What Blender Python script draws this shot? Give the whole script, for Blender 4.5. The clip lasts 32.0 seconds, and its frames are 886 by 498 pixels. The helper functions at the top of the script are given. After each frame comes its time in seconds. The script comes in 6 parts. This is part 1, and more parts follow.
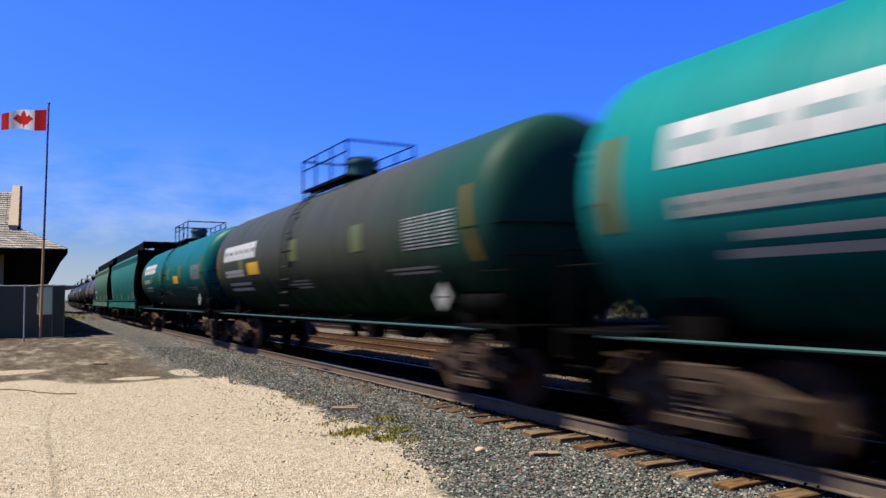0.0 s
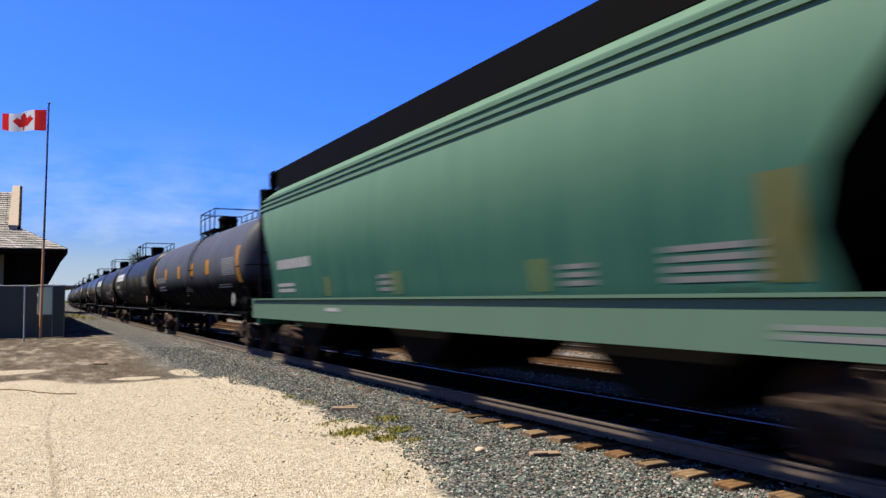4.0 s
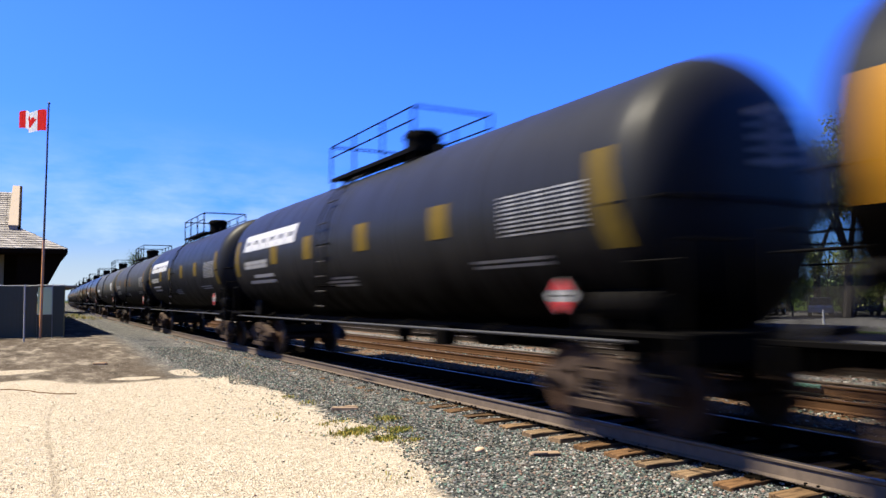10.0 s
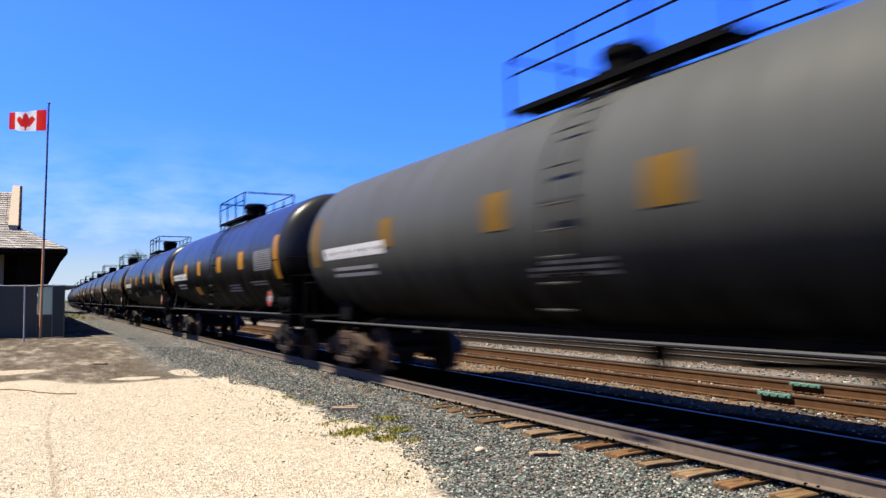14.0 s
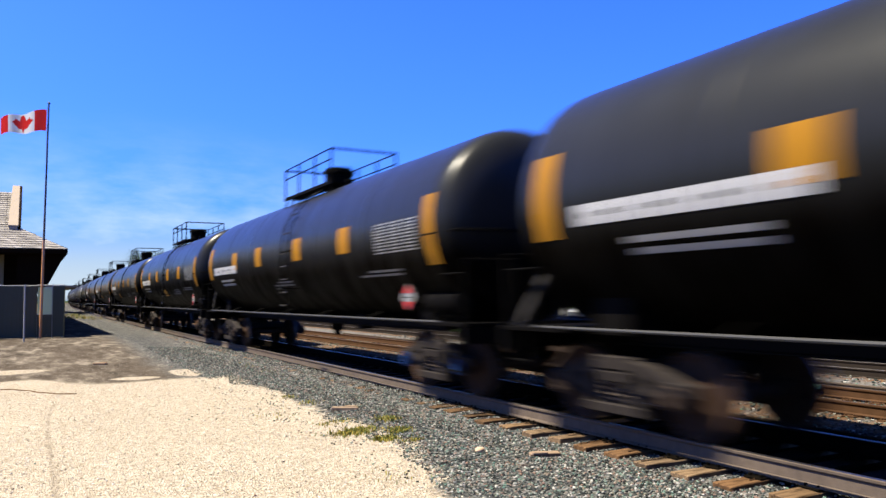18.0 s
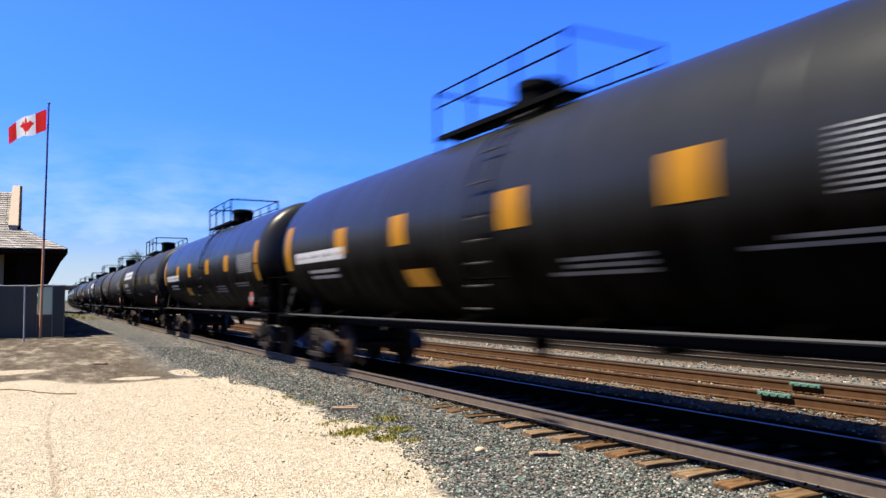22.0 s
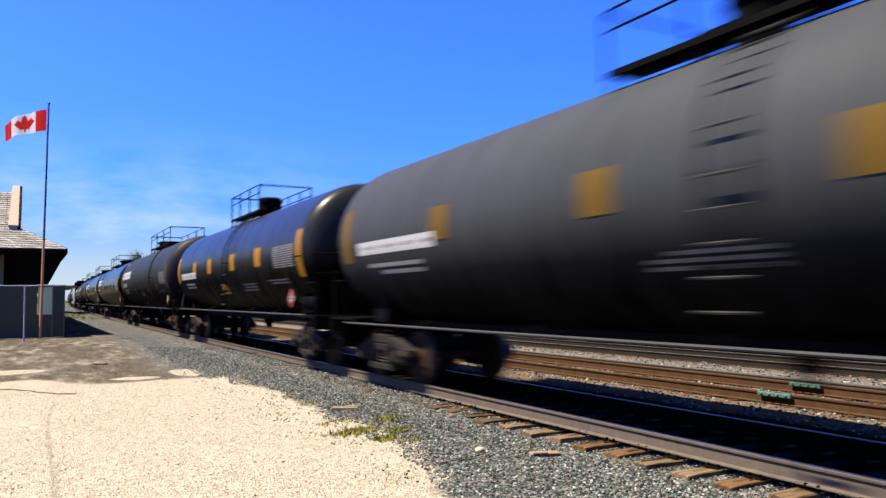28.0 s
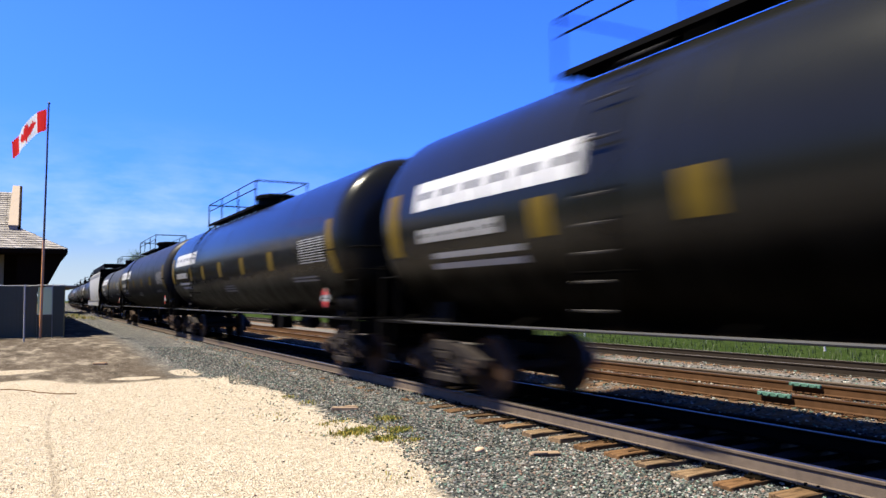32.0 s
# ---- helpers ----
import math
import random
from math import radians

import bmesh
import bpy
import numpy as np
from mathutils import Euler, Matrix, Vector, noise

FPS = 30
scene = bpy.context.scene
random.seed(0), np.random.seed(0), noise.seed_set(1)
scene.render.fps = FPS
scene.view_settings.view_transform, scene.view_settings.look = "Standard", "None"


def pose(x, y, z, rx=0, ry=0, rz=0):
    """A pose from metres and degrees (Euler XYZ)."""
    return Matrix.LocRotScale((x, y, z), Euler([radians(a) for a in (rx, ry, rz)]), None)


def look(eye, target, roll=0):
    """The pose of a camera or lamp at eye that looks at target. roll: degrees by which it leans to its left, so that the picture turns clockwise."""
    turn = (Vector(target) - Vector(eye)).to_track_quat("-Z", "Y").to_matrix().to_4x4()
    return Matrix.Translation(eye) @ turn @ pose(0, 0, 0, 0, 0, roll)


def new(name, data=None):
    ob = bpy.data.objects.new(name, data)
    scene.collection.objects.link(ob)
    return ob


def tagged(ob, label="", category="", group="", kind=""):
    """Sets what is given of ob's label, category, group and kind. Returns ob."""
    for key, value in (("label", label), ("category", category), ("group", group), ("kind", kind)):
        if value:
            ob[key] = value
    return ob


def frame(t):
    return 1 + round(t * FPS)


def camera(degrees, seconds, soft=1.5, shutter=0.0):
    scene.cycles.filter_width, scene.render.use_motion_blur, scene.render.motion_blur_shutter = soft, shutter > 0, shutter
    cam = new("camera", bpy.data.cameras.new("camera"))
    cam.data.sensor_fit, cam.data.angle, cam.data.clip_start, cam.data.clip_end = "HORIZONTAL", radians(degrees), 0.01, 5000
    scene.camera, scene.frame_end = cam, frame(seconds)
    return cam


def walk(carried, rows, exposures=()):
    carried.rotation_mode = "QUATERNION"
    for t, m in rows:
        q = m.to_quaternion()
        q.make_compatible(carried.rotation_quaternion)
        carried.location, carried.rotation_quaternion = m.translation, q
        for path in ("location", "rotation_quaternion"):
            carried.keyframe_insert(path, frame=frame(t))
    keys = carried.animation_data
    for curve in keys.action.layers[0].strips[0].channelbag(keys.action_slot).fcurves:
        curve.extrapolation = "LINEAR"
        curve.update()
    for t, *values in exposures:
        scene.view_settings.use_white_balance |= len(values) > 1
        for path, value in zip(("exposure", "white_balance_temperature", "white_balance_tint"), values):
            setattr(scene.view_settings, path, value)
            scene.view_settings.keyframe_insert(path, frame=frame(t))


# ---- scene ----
# The track's tangent beside the camera is +y; x points across the tracks, z = 0 is the top of the near rails.
TRACK_X, BEND = 6.81, 1.62e-4
EYE_Z = 1.51


def line_x(s, side=0.0):
    """Where the near track's centre line (moved sideways) lies, s metres along it."""
    return TRACK_X + side + BEND * 0.5 * max(0.0, s) ** 2


def smooth(a, b, v):
    v = min(1.0, max(0.0, (v - a) / (b - a)))
    return v * v * (3 - 2 * v)


# ---- camera: it stands still on a tripod ----
cam = camera(61.4, 32.0, soft=1.5, shutter=0.8)
YAW, PITCH = radians(29.04), radians(3.68)
AIM = (math.sin(YAW) * math.cos(PITCH), math.cos(YAW) * math.cos(PITCH), EYE_Z + math.sin(PITCH))
STAND = look((0, 0, EYE_Z), AIM, -0.57)
walk(cam, [(0.0, STAND), (32.0, STAND)], [(0.0, 1.14), (1.0, 1.36), (5.0, 1.3), (6.0, 1.32), (7.0, 1.57), (8.0, 1.63), (32.0, 1.63)])

# ---- sky and sun ----
SUN = Vector((-0.42, 0.18, 0.86)).normalized()
world = bpy.data.worlds.new("sky")
scene.world = world
world.use_nodes = True
wn, wl = world.node_tree.nodes, world.node_tree.links
wn.clear()
sky = wn.new("ShaderNodeTexSky")
sky.sky_type, sky.sun_disc = "NISHITA", False
sky.sun_elevation = math.asin(SUN.z)
sky.sun_rotation = math.atan2(SUN.x, SUN.y)
sky.air_density, sky.dust_density, sky.ozone_density, sky.altitude = 1.0, 2.4, 3.0, 240
back = wn.new("ShaderNodeBackground")
back.inputs[1].default_value = 0.042
wout = wn.new("ShaderNodeOutputWorld")
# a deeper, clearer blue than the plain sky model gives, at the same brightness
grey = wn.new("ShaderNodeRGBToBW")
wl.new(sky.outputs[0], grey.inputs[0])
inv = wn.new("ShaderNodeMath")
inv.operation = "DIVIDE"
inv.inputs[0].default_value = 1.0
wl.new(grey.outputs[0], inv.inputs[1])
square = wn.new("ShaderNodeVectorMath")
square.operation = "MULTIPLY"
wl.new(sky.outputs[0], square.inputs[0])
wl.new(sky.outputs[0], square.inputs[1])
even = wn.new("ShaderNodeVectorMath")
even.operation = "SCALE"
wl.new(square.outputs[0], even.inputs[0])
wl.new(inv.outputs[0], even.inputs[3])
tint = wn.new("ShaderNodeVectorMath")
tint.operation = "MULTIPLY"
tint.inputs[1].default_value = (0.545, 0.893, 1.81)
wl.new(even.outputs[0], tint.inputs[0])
# the darkening from the horizon upward goes on to a dim, clear zenith
way_up = wn.new("ShaderNodeSeparateXYZ")
wl.new(wn.new("ShaderNodeTexCoord").outputs["Generated"], way_up.inputs[0])
climb = wn.new("ShaderNodeMapRange")
climb.interpolation_type = "SMOOTHSTEP"
climb.inputs[1].default_value, climb.inputs[2].default_value = 0.28, 0.95
wl.new(way_up.outputs[2], climb.inputs[0])
deep = wn.new("ShaderNodeMix")
deep.data_type, deep.blend_type = "RGBA", "MULTIPLY"
deep.inputs[7].default_value = (0.50, 0.475, 0.30, 1.0)
wl.new(climb.outputs[0], deep.inputs[0])
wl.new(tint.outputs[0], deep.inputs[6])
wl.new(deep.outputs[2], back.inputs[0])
wl.new(back.outputs[0], wout.inputs[0])
sun = bpy.data.lights.new("sun", "SUN")
sun.energy, sun.angle, sun.color = 5.0, radians(0.53), (1.0, 0.92, 0.77)
new("sun", sun).matrix_world = look((0, 0, 60), Vector((0, 0, 60)) - SUN)


# ---- materials ----
class Net:
    """A small helper to write node materials."""

    def __init__(self, name):
        self.m = bpy.data.materials.new(name)
        self.m.use_nodes = True
        self.t = self.m.node_tree
        self.b = self.t.nodes["Principled BSDF"]
        self.pos = self.t.nodes.new("ShaderNodeTexCoord").outputs["Object"]

    def put(self, sock, v):
        if isinstance(v, (int, float)):
            sock.default_value = v
        elif isinstance(v, tuple):
            sock.default_value = (*v, 1.0)[:4] if len(sock.default_value) == 4 else v[:3]
        else:
            self.t.links.new(v, sock)

    def math(self, op, a, b=0.0, clamp=False):
        n = self.t.nodes.new("ShaderNodeMath")
        n.operation, n.use_clamp = op, clamp
        self.put(n.inputs[0], a)
        self.put(n.inputs[1], b)
        return n.outputs[0]

    def noise(self, scale, detail=4.0, rough=0.55, at=None, stretch=None):
        v = at or self.pos
        if stretch:
            mp = self.t.nodes.new("ShaderNodeMapping")
            mp.inputs["Scale"].default_value = stretch
            self.t.links.new(v, mp.inputs[0])
            v = mp.outputs[0]
        n = self.t.nodes.new("ShaderNodeTexNoise")
        n.inputs["Scale"].default_value, n.inputs["Detail"].default_value, n.inputs["Roughness"].default_value = scale, detail, rough
        self.t.links.new(v, n.inputs["Vector"])
        return n.outputs["Fac"]

    def cells(self, scale, at=None, out="Color"):
        n = self.t.nodes.new("ShaderNodeTexVoronoi")
        n.inputs["Scale"].default_value = scale
        self.t.links.new(at or self.pos, n.inputs["Vector"])
        return n.outputs[out]

    def ramp(self, v, *stops):
        n = self.t.nodes.new("ShaderNodeValToRGB")
        e = n.color_ramp.elements
        while len(e) < len(stops):
            e.new(0.5)
        for k, (p, c) in zip(e, stops):
            k.position = p
            k.color = (c, c, c, 1) if isinstance(c, (int, float)) else (*c, 1)
        self.put(n.inputs[0], v)
        return n.outputs[0]

    def step(self, v, a, b):
        n = self.t.nodes.new("ShaderNodeMapRange")
        n.interpolation_type = "SMOOTHSTEP"
        self.put(n.inputs[0], v)
        n.inputs[1].default_value, n.inputs[2].default_value = a, b
        return n.outputs[0]

    def mix(self, f, a, b, kind="MIX"):
        n = self.t.nodes.new("ShaderNodeMix")
        n.data_type, n.blend_type = "RGBA", kind
        self.put(n.inputs[0], f)
        self.put(n.inputs[6], a)
        self.put(n.inputs[7], b)
        return n.outputs[2]

    def bump(self, h, dist, strength=1.0):
        n = self.t.nodes.new("ShaderNodeBump")
        n.inputs["Strength"].default_value, n.inputs["Distance"].default_value = strength, dist
        self.put(n.inputs["Height"], h)
        self.put(self.b.inputs["Normal"], n.outputs[0])

    def rnd(self):
        return self.t.nodes.new("ShaderNodeObjectInfo").outputs["Random"]

    def island(self):
        return self.t.nodes.new("ShaderNodeNewGeometry").outputs["Random Per Island"]

    def done(self, color, rough=0.6, metal=0.0, spec=0.5):
        # every base colour is scaled down to keep shade deep under the strong sun
        dulled = self.t.nodes.new("ShaderNodeVectorMath")
        dulled.operation = "SCALE"
        dulled.inputs[3].default_value = 0.88
        self.put(dulled.inputs[0], color)
        self.put(self.b.inputs["Base Color"], dulled.outputs[0])
        self.put(self.b.inputs["Roughness"], rough)
        self.put(self.b.inputs["Metallic"], metal)
        self.b.inputs["Specular IOR Level"].default_value = spec
        return self.m


def plain(name, color, rough=0.6, metal=0.0, vary=0.18, scale=6.0, relief=0.0, spec=0.5):
    n = Net(name)
    dark = tuple(c * (1 - vary) for c in color)
    light = tuple(min(1.0, c * (1 + vary)) for c in color)
    c = n.mix(n.noise(scale), dark, light)
    c = n.mix(n.math("MULTIPLY", n.noise(scale * 9, 2), vary), c, dark)
    if relief:
        n.bump(n.noise(scale * 12, 3), relief)
    return n.done(c, rough, metal, spec)


def tank_paint(name, color, rough, shade_grime=(0.075, 0.06, 0.045), amount=0.35, band=(2.8, 1.4), tail=None, spec=0.085):
    """Painted steel with shade and road film coloured into the lower half, rain streaks and faint dents."""
    n = Net(name)
    sep = n.t.nodes.new("ShaderNodeSeparateXYZ")
    n.t.links.new(n.pos, sep.inputs[0])
    streak = n.noise(1.0, 5, 0.6, stretch=(1.2, 5.0, 0.35))
    blotch = n.noise(0.55, 4)
    # height mask: the underside's shade is painted in along with road film
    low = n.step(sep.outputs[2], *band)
    shade_film = n.math("MULTIPLY", n.math("ADD", n.math("MULTIPLY", low, 0.9), n.math("MULTIPLY", n.ramp(streak, (0.42, 0.0), (0.78, 1.0)), 0.3)), amount, True)
    c = n.mix(n.math("MULTIPLY", blotch, 0.5), color, tuple(c * 0.78 + 0.004 for c in color))
    if tail:
        fade = n.math("ADD", sep.outputs[1], n.math("MULTIPLY", n.noise(0.8, 4), 2.5))
        c = n.mix(n.step(fade, -2.8, -6.8), c, tail)
    c = n.mix(shade_film, c, shade_grime)
    r = n.math("ADD", rough, n.math("ADD", n.math("MULTIPLY", shade_film, 0.16), n.math("MULTIPLY", n.noise(2.5, 4), 0.1)), True)
    n.bump(n.math("ADD", n.noise(0.5, 2), n.math("MULTIPLY", n.noise(14.0, 3), 0.04)), 0.012, 0.22)
    paint = n.done(c, r, 0.0, spec)
    n.b.inputs["Specular Tint"].default_value = (1.0, 0.98, 0.90, 1.0)
    # the shaded, filmed lower half and the streaks lose their gloss
    n.put(n.b.inputs["Specular IOR Level"], n.math("MULTIPLY", n.math("SUBTRACT", 1.0, n.math("MULTIPLY", shade_film, 0.95)), spec))
    return paint


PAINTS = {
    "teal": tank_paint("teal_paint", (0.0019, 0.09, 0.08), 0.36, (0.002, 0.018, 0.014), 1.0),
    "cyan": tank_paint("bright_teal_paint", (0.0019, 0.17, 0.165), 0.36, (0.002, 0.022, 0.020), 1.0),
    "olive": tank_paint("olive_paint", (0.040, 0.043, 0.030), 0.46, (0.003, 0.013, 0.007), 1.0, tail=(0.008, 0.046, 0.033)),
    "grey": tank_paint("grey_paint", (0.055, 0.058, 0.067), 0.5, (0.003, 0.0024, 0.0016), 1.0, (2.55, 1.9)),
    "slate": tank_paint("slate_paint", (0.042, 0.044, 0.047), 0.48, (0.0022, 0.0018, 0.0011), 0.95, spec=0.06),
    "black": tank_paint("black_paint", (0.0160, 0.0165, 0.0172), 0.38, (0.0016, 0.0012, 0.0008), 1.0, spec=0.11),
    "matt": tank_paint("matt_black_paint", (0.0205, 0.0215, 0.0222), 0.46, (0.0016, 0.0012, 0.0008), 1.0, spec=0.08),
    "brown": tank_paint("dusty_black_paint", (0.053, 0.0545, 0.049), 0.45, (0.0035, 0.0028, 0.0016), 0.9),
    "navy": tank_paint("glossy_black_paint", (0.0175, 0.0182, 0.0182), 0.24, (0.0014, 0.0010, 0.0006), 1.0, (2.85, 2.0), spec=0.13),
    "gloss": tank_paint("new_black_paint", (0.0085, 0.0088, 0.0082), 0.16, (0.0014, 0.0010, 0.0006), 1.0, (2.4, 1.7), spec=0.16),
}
# hopper bodies: wide bands paint in the curved side's shading towards the sill
SEAFOAM = tank_paint("seafoam_paint", (0.016, 0.125, 0.116), 0.5, (0.007, 0.060, 0.055), 0.9, (3.6, 1.7))
SAGE = tank_paint("sage_paint", (0.085, 0.150, 0.102), 0.55, (0.017, 0.060, 0.045), 0.95, (4.0, 2.0))
SILLPAINT = {SEAFOAM.name: tank_paint("seafoam_sill_paint", (0.014, 0.115, 0.105), 0.5, (0.01, 0.05, 0.045), 0.3), SAGE.name: tank_paint("sage_sill_paint", (0.075, 0.13, 0.088), 0.55, (0.03, 0.05, 0.04), 0.3)}
HOPGREY = tank_paint("pale_grey_paint", (0.2604, 0.2604, 0.2542), 0.55, (0.0992, 0.0868, 0.0744), 0.4)
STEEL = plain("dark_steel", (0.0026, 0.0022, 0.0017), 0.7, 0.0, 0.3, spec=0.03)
PIPE = plain("scuffed_pipe", (0.042, 0.041, 0.039), 0.6, 0.0, 0.4, spec=0.25)
GREENPIPE = plain("green_pipe", (0.012, 0.068, 0.056), 0.5)
SOOT = plain("sooty_cast_steel", (0.024, 0.0195, 0.0165), 0.8, 0.0, 0.5, 5.0, 0.004, 0.08)
CAST = plain("rusty_cast_steel", (0.048, 0.033, 0.024), 0.85, 0.0, 0.45, 5.0, 0.004, 0.05)
WHEELM = plain("wheel_steel", (0.036, 0.021, 0.014), 0.75, 0.0, 0.35, spec=0.04)
TREAD = plain("worn_tread", (0.06, 0.055, 0.05), 0.5, 0.5, 0.1)
SPRING = plain("spring_steel", (0.055, 0.042, 0.032), 0.7, 0.0, spec=0.04)
WHITE = plain("white_lettering", (0.37, 0.37, 0.36), 0.55, 0.0, 0.1, 3.0)
FADED = plain("faded_lettering", (0.20, 0.20, 0.192), 0.6, 0.0, 0.3, 3.0)
FAINT = plain("worn_small_print", (0.105, 0.105, 0.10), 0.6, 0.0, 0.3, 3.0)
MOSS = plain("green_stained_reflector", (0.062, 0.080, 0.012), 0.55, 0.0, 0.25, 4.0)
ORANGE = plain("orange_reflector", (0.27, 0.122, 0.006), 0.5, 0.0, 0.12, 4.0, spec=0.1)
YELLOW = plain("dirty_yellow_reflector", (0.10, 0.067, 0.008), 0.55, 0.0, 0.3, 4.0, spec=0.08)
DULL = plain("grimy_reflector", (0.105, 0.058, 0.008), 0.6, 0.0, 0.3, 4.0, spec=0.08)
GOLD = plain("bright_yellow_label", (0.48, 0.264, 0.006), 0.5, 0.0, 0.08, 4.0)
AMBER = plain("bright_orange_label", (0.46, 0.205, 0.010), 0.5, 0.0, 0.1, 4.0, spec=0.1)
RUNG = plain("worn_rung_steel", (0.034, 0.031, 0.027), 0.6, 0.0, 0.3, spec=0.1)
RED = plain("red_label", (0.372, 0.03, 0.027), 0.5, 0.0, 0.1)
BLUECAP = plain("blue_cap", (0.008, 0.026, 0.085), 0.6, spec=0.1)
RAILSIDE = plain("rusty_rail", (0.100, 0.076, 0.056), 0.8, 0.0, 0.38, 9.0, 0.003, 0.1)
# near black puts the train's shade on gauge faces and tie plates
RAILSHADE = plain("shaded_rail_steel", (0.004, 0.003, 0.0018), 0.8, 0.0, 0.3, 3.0, 0.002, 0.02)
RUST = plain("orange_rusty_rail", (0.066, 0.034, 0.017), 0.85, 0.0, 0.5, 5.0, 0.003, 0.05)
RUSTTOP = plain("dark_rusted_rail_head", (0.040, 0.026, 0.018), 0.7, 0.0, 0.4, 3.0, 0.002, 0.1)
DULLRAIL = plain("dull_dark_rail", (0.022, 0.017, 0.013), 0.85, 0.0, 0.4, 4.0, 0.003, 0.05)
DULLTOP = plain("grey_rail_head", (0.13, 0.118, 0.105), 0.7, 0.0, 0.3, 3.0, 0.002, 0.1)
RAILTOP = plain("worn_rail_head", (0.12, 0.11, 0.10), 0.42, 1.0, 0.1, 3.0)


def wood(name, a, b, bed_shade=False):
    n = Net(name)
    grain = n.noise(1.0, 6, 0.65, stretch=(2.0, 26.0, 26.0))
    c = n.mix(n.ramp(grain, (0.3, 0.0), (0.7, 1.0)), a, b)
    # each piece has weathered its own way: reddish, grey or bleached, and split along the grain
    c = n.mix(1.0, c, n.ramp(n.rnd(), (0.0, (0.75, 0.62, 0.52)), (0.25, (0.45, 0.42, 0.40)), (0.5, (1.0, 0.95, 0.9)), (0.75, (0.72, 0.78, 0.88)), (1.0, (1.0, 1.0, 1.0))), "MULTIPLY")
    split = n.ramp(n.noise(1.0, 3, 0.5, stretch=(1.1, 15.0, 15.0)), (0.56, 0.0), (0.62, 1.0))
    c = n.mix(n.math("MULTIPLY", split, 0.75), c, tuple(v * 0.25 for v in a))
    # shade under the train, painted over the middle of each tie
    if bed_shade:
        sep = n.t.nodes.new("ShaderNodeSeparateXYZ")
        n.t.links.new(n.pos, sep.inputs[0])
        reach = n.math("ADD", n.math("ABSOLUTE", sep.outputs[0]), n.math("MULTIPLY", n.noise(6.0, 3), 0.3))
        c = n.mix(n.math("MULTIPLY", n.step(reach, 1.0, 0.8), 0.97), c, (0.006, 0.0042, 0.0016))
    n.bump(grain, 0.012, 0.8)
    return n.done(c, 0.85, 0.0, 0.03)


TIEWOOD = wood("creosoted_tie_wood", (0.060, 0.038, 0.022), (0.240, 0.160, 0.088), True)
SCRAPWOOD = wood("bleached_wood_scrap", (0.17, 0.115, 0.072), (0.33, 0.235, 0.15))
OLDTIE = wood("weathered_tie_wood", (0.090, 0.058, 0.034), (0.210, 0.135, 0.078))


# ---- mesh helpers ----
def box(bm, c, size, rot=None):
    m = Matrix.Translation(c) @ (rot or Matrix()) @ Matrix.Diagonal((*size, 1))
    return bmesh.ops.create_cube(bm, size=1.0, matrix=m)["verts"]


def rod(bm, a, b, r, seg=6, r2=None):
    a, b = Vector(a), Vector(b)
    d = b - a
    m = Matrix.Translation((a + b) / 2) @ d.to_track_quat("Z", "Y").to_matrix().to_4x4()
    bmesh.ops.create_cone(bm, cap_ends=True, segments=seg, radius1=r, radius2=r if r2 is None else r2, depth=d.length, matrix=m)


def tube(bm, pts, r, seg=6):
    """A bent pipe in one piece through the points."""
    pts = [Vector(p) for p in pts]
    rings, side = [], None
    for i, p in enumerate(pts):
        d = (pts[min(i + 1, len(pts) - 1)] - p).normalized() + (p - pts[max(i - 1, 0)]).normalized()
        d.normalize()
        if side is None:
            side = d.orthogonal().normalized()
        side = (side - d * side.dot(d))
        side = side.normalized() if side.length > 1e-4 else d.orthogonal().normalized()
        up = d.cross(side)
        rings.append([bm.verts.new(p + (side * math.cos(2 * math.pi * k / seg) + up * math.sin(2 * math.pi * k / seg)) * r) for k in range(seg)])
    for a, b in zip(rings, rings[1:]):
        for k in range(seg):
            j = (k + 1) % seg
            bm.faces.new((a[k], a[j], b[j], b[k]))
    bm.faces.new(rings[0][::-1])
    bm.faces.new(rings[-1])


def prism(bm, outline, a, b, axis="x"):
    """An outline in two axes, drawn out from a to b along the third."""
    def at(u, v, w):
        return (w, u, v) if axis == "x" else (u, w, v) if axis == "y" else (u, v, w)
    lo = [bm.verts.new(at(u, v, a)) for u, v in outline]
    hi = [bm.verts.new(at(u, v, b)) for u, v in outline]
    bm.faces.new(lo)
    bm.faces.new(hi[::-1])
    for i in range(len(lo)):
        j = (i + 1) % len(lo)
        bm.faces.new((lo[j], lo[i], hi[i], hi[j]))


def finish(name, bm, material, bevel=0.0, smooth_angle=None):
    bmesh.ops.remove_doubles(bm, verts=bm.verts, dist=1e-5)
    bmesh.ops.recalc_face_normals(bm, faces=bm.faces)
    if bevel:
        sharp = [e for e in bm.edges if len(e.link_faces) == 2 and e.calc_face_angle(0) > 0.6]
        bmesh.ops.bevel(bm, geom=sharp, offset=bevel, segments=1, affect="EDGES")
    me = bpy.data.meshes.new(name)
    if smooth_angle:
        for f in bm.faces:
            f.smooth = True
        for e in bm.edges:
            if len(e.link_faces) == 2 and e.calc_face_angle(0) > radians(smooth_angle):
                e.smooth = False
    bm.to_mesh(me)
    bm.free()
    for mt in material if isinstance(material, (list, tuple)) else [material]:
        me.materials.append(mt)
    return me


MESHES = {}


def kept(key, build):
    """One mesh for all alike pieces."""
    if key not in MESHES:
        MESHES[key] = build()
    return MESHES[key]


def piece(name, me, parent=None, m=None, label=""):
    ob = new(name, me)
    if m is not None:
        ob.matrix_basis = m
    ob.parent = parent
    if label:
        ob["label"] = label
    return ob


def part(name, bm, material, parent, label="", bevel=0.0, smooth_angle=None):
    return piece(name, finish(name, bm, material, bevel, smooth_angle), parent, None, label)


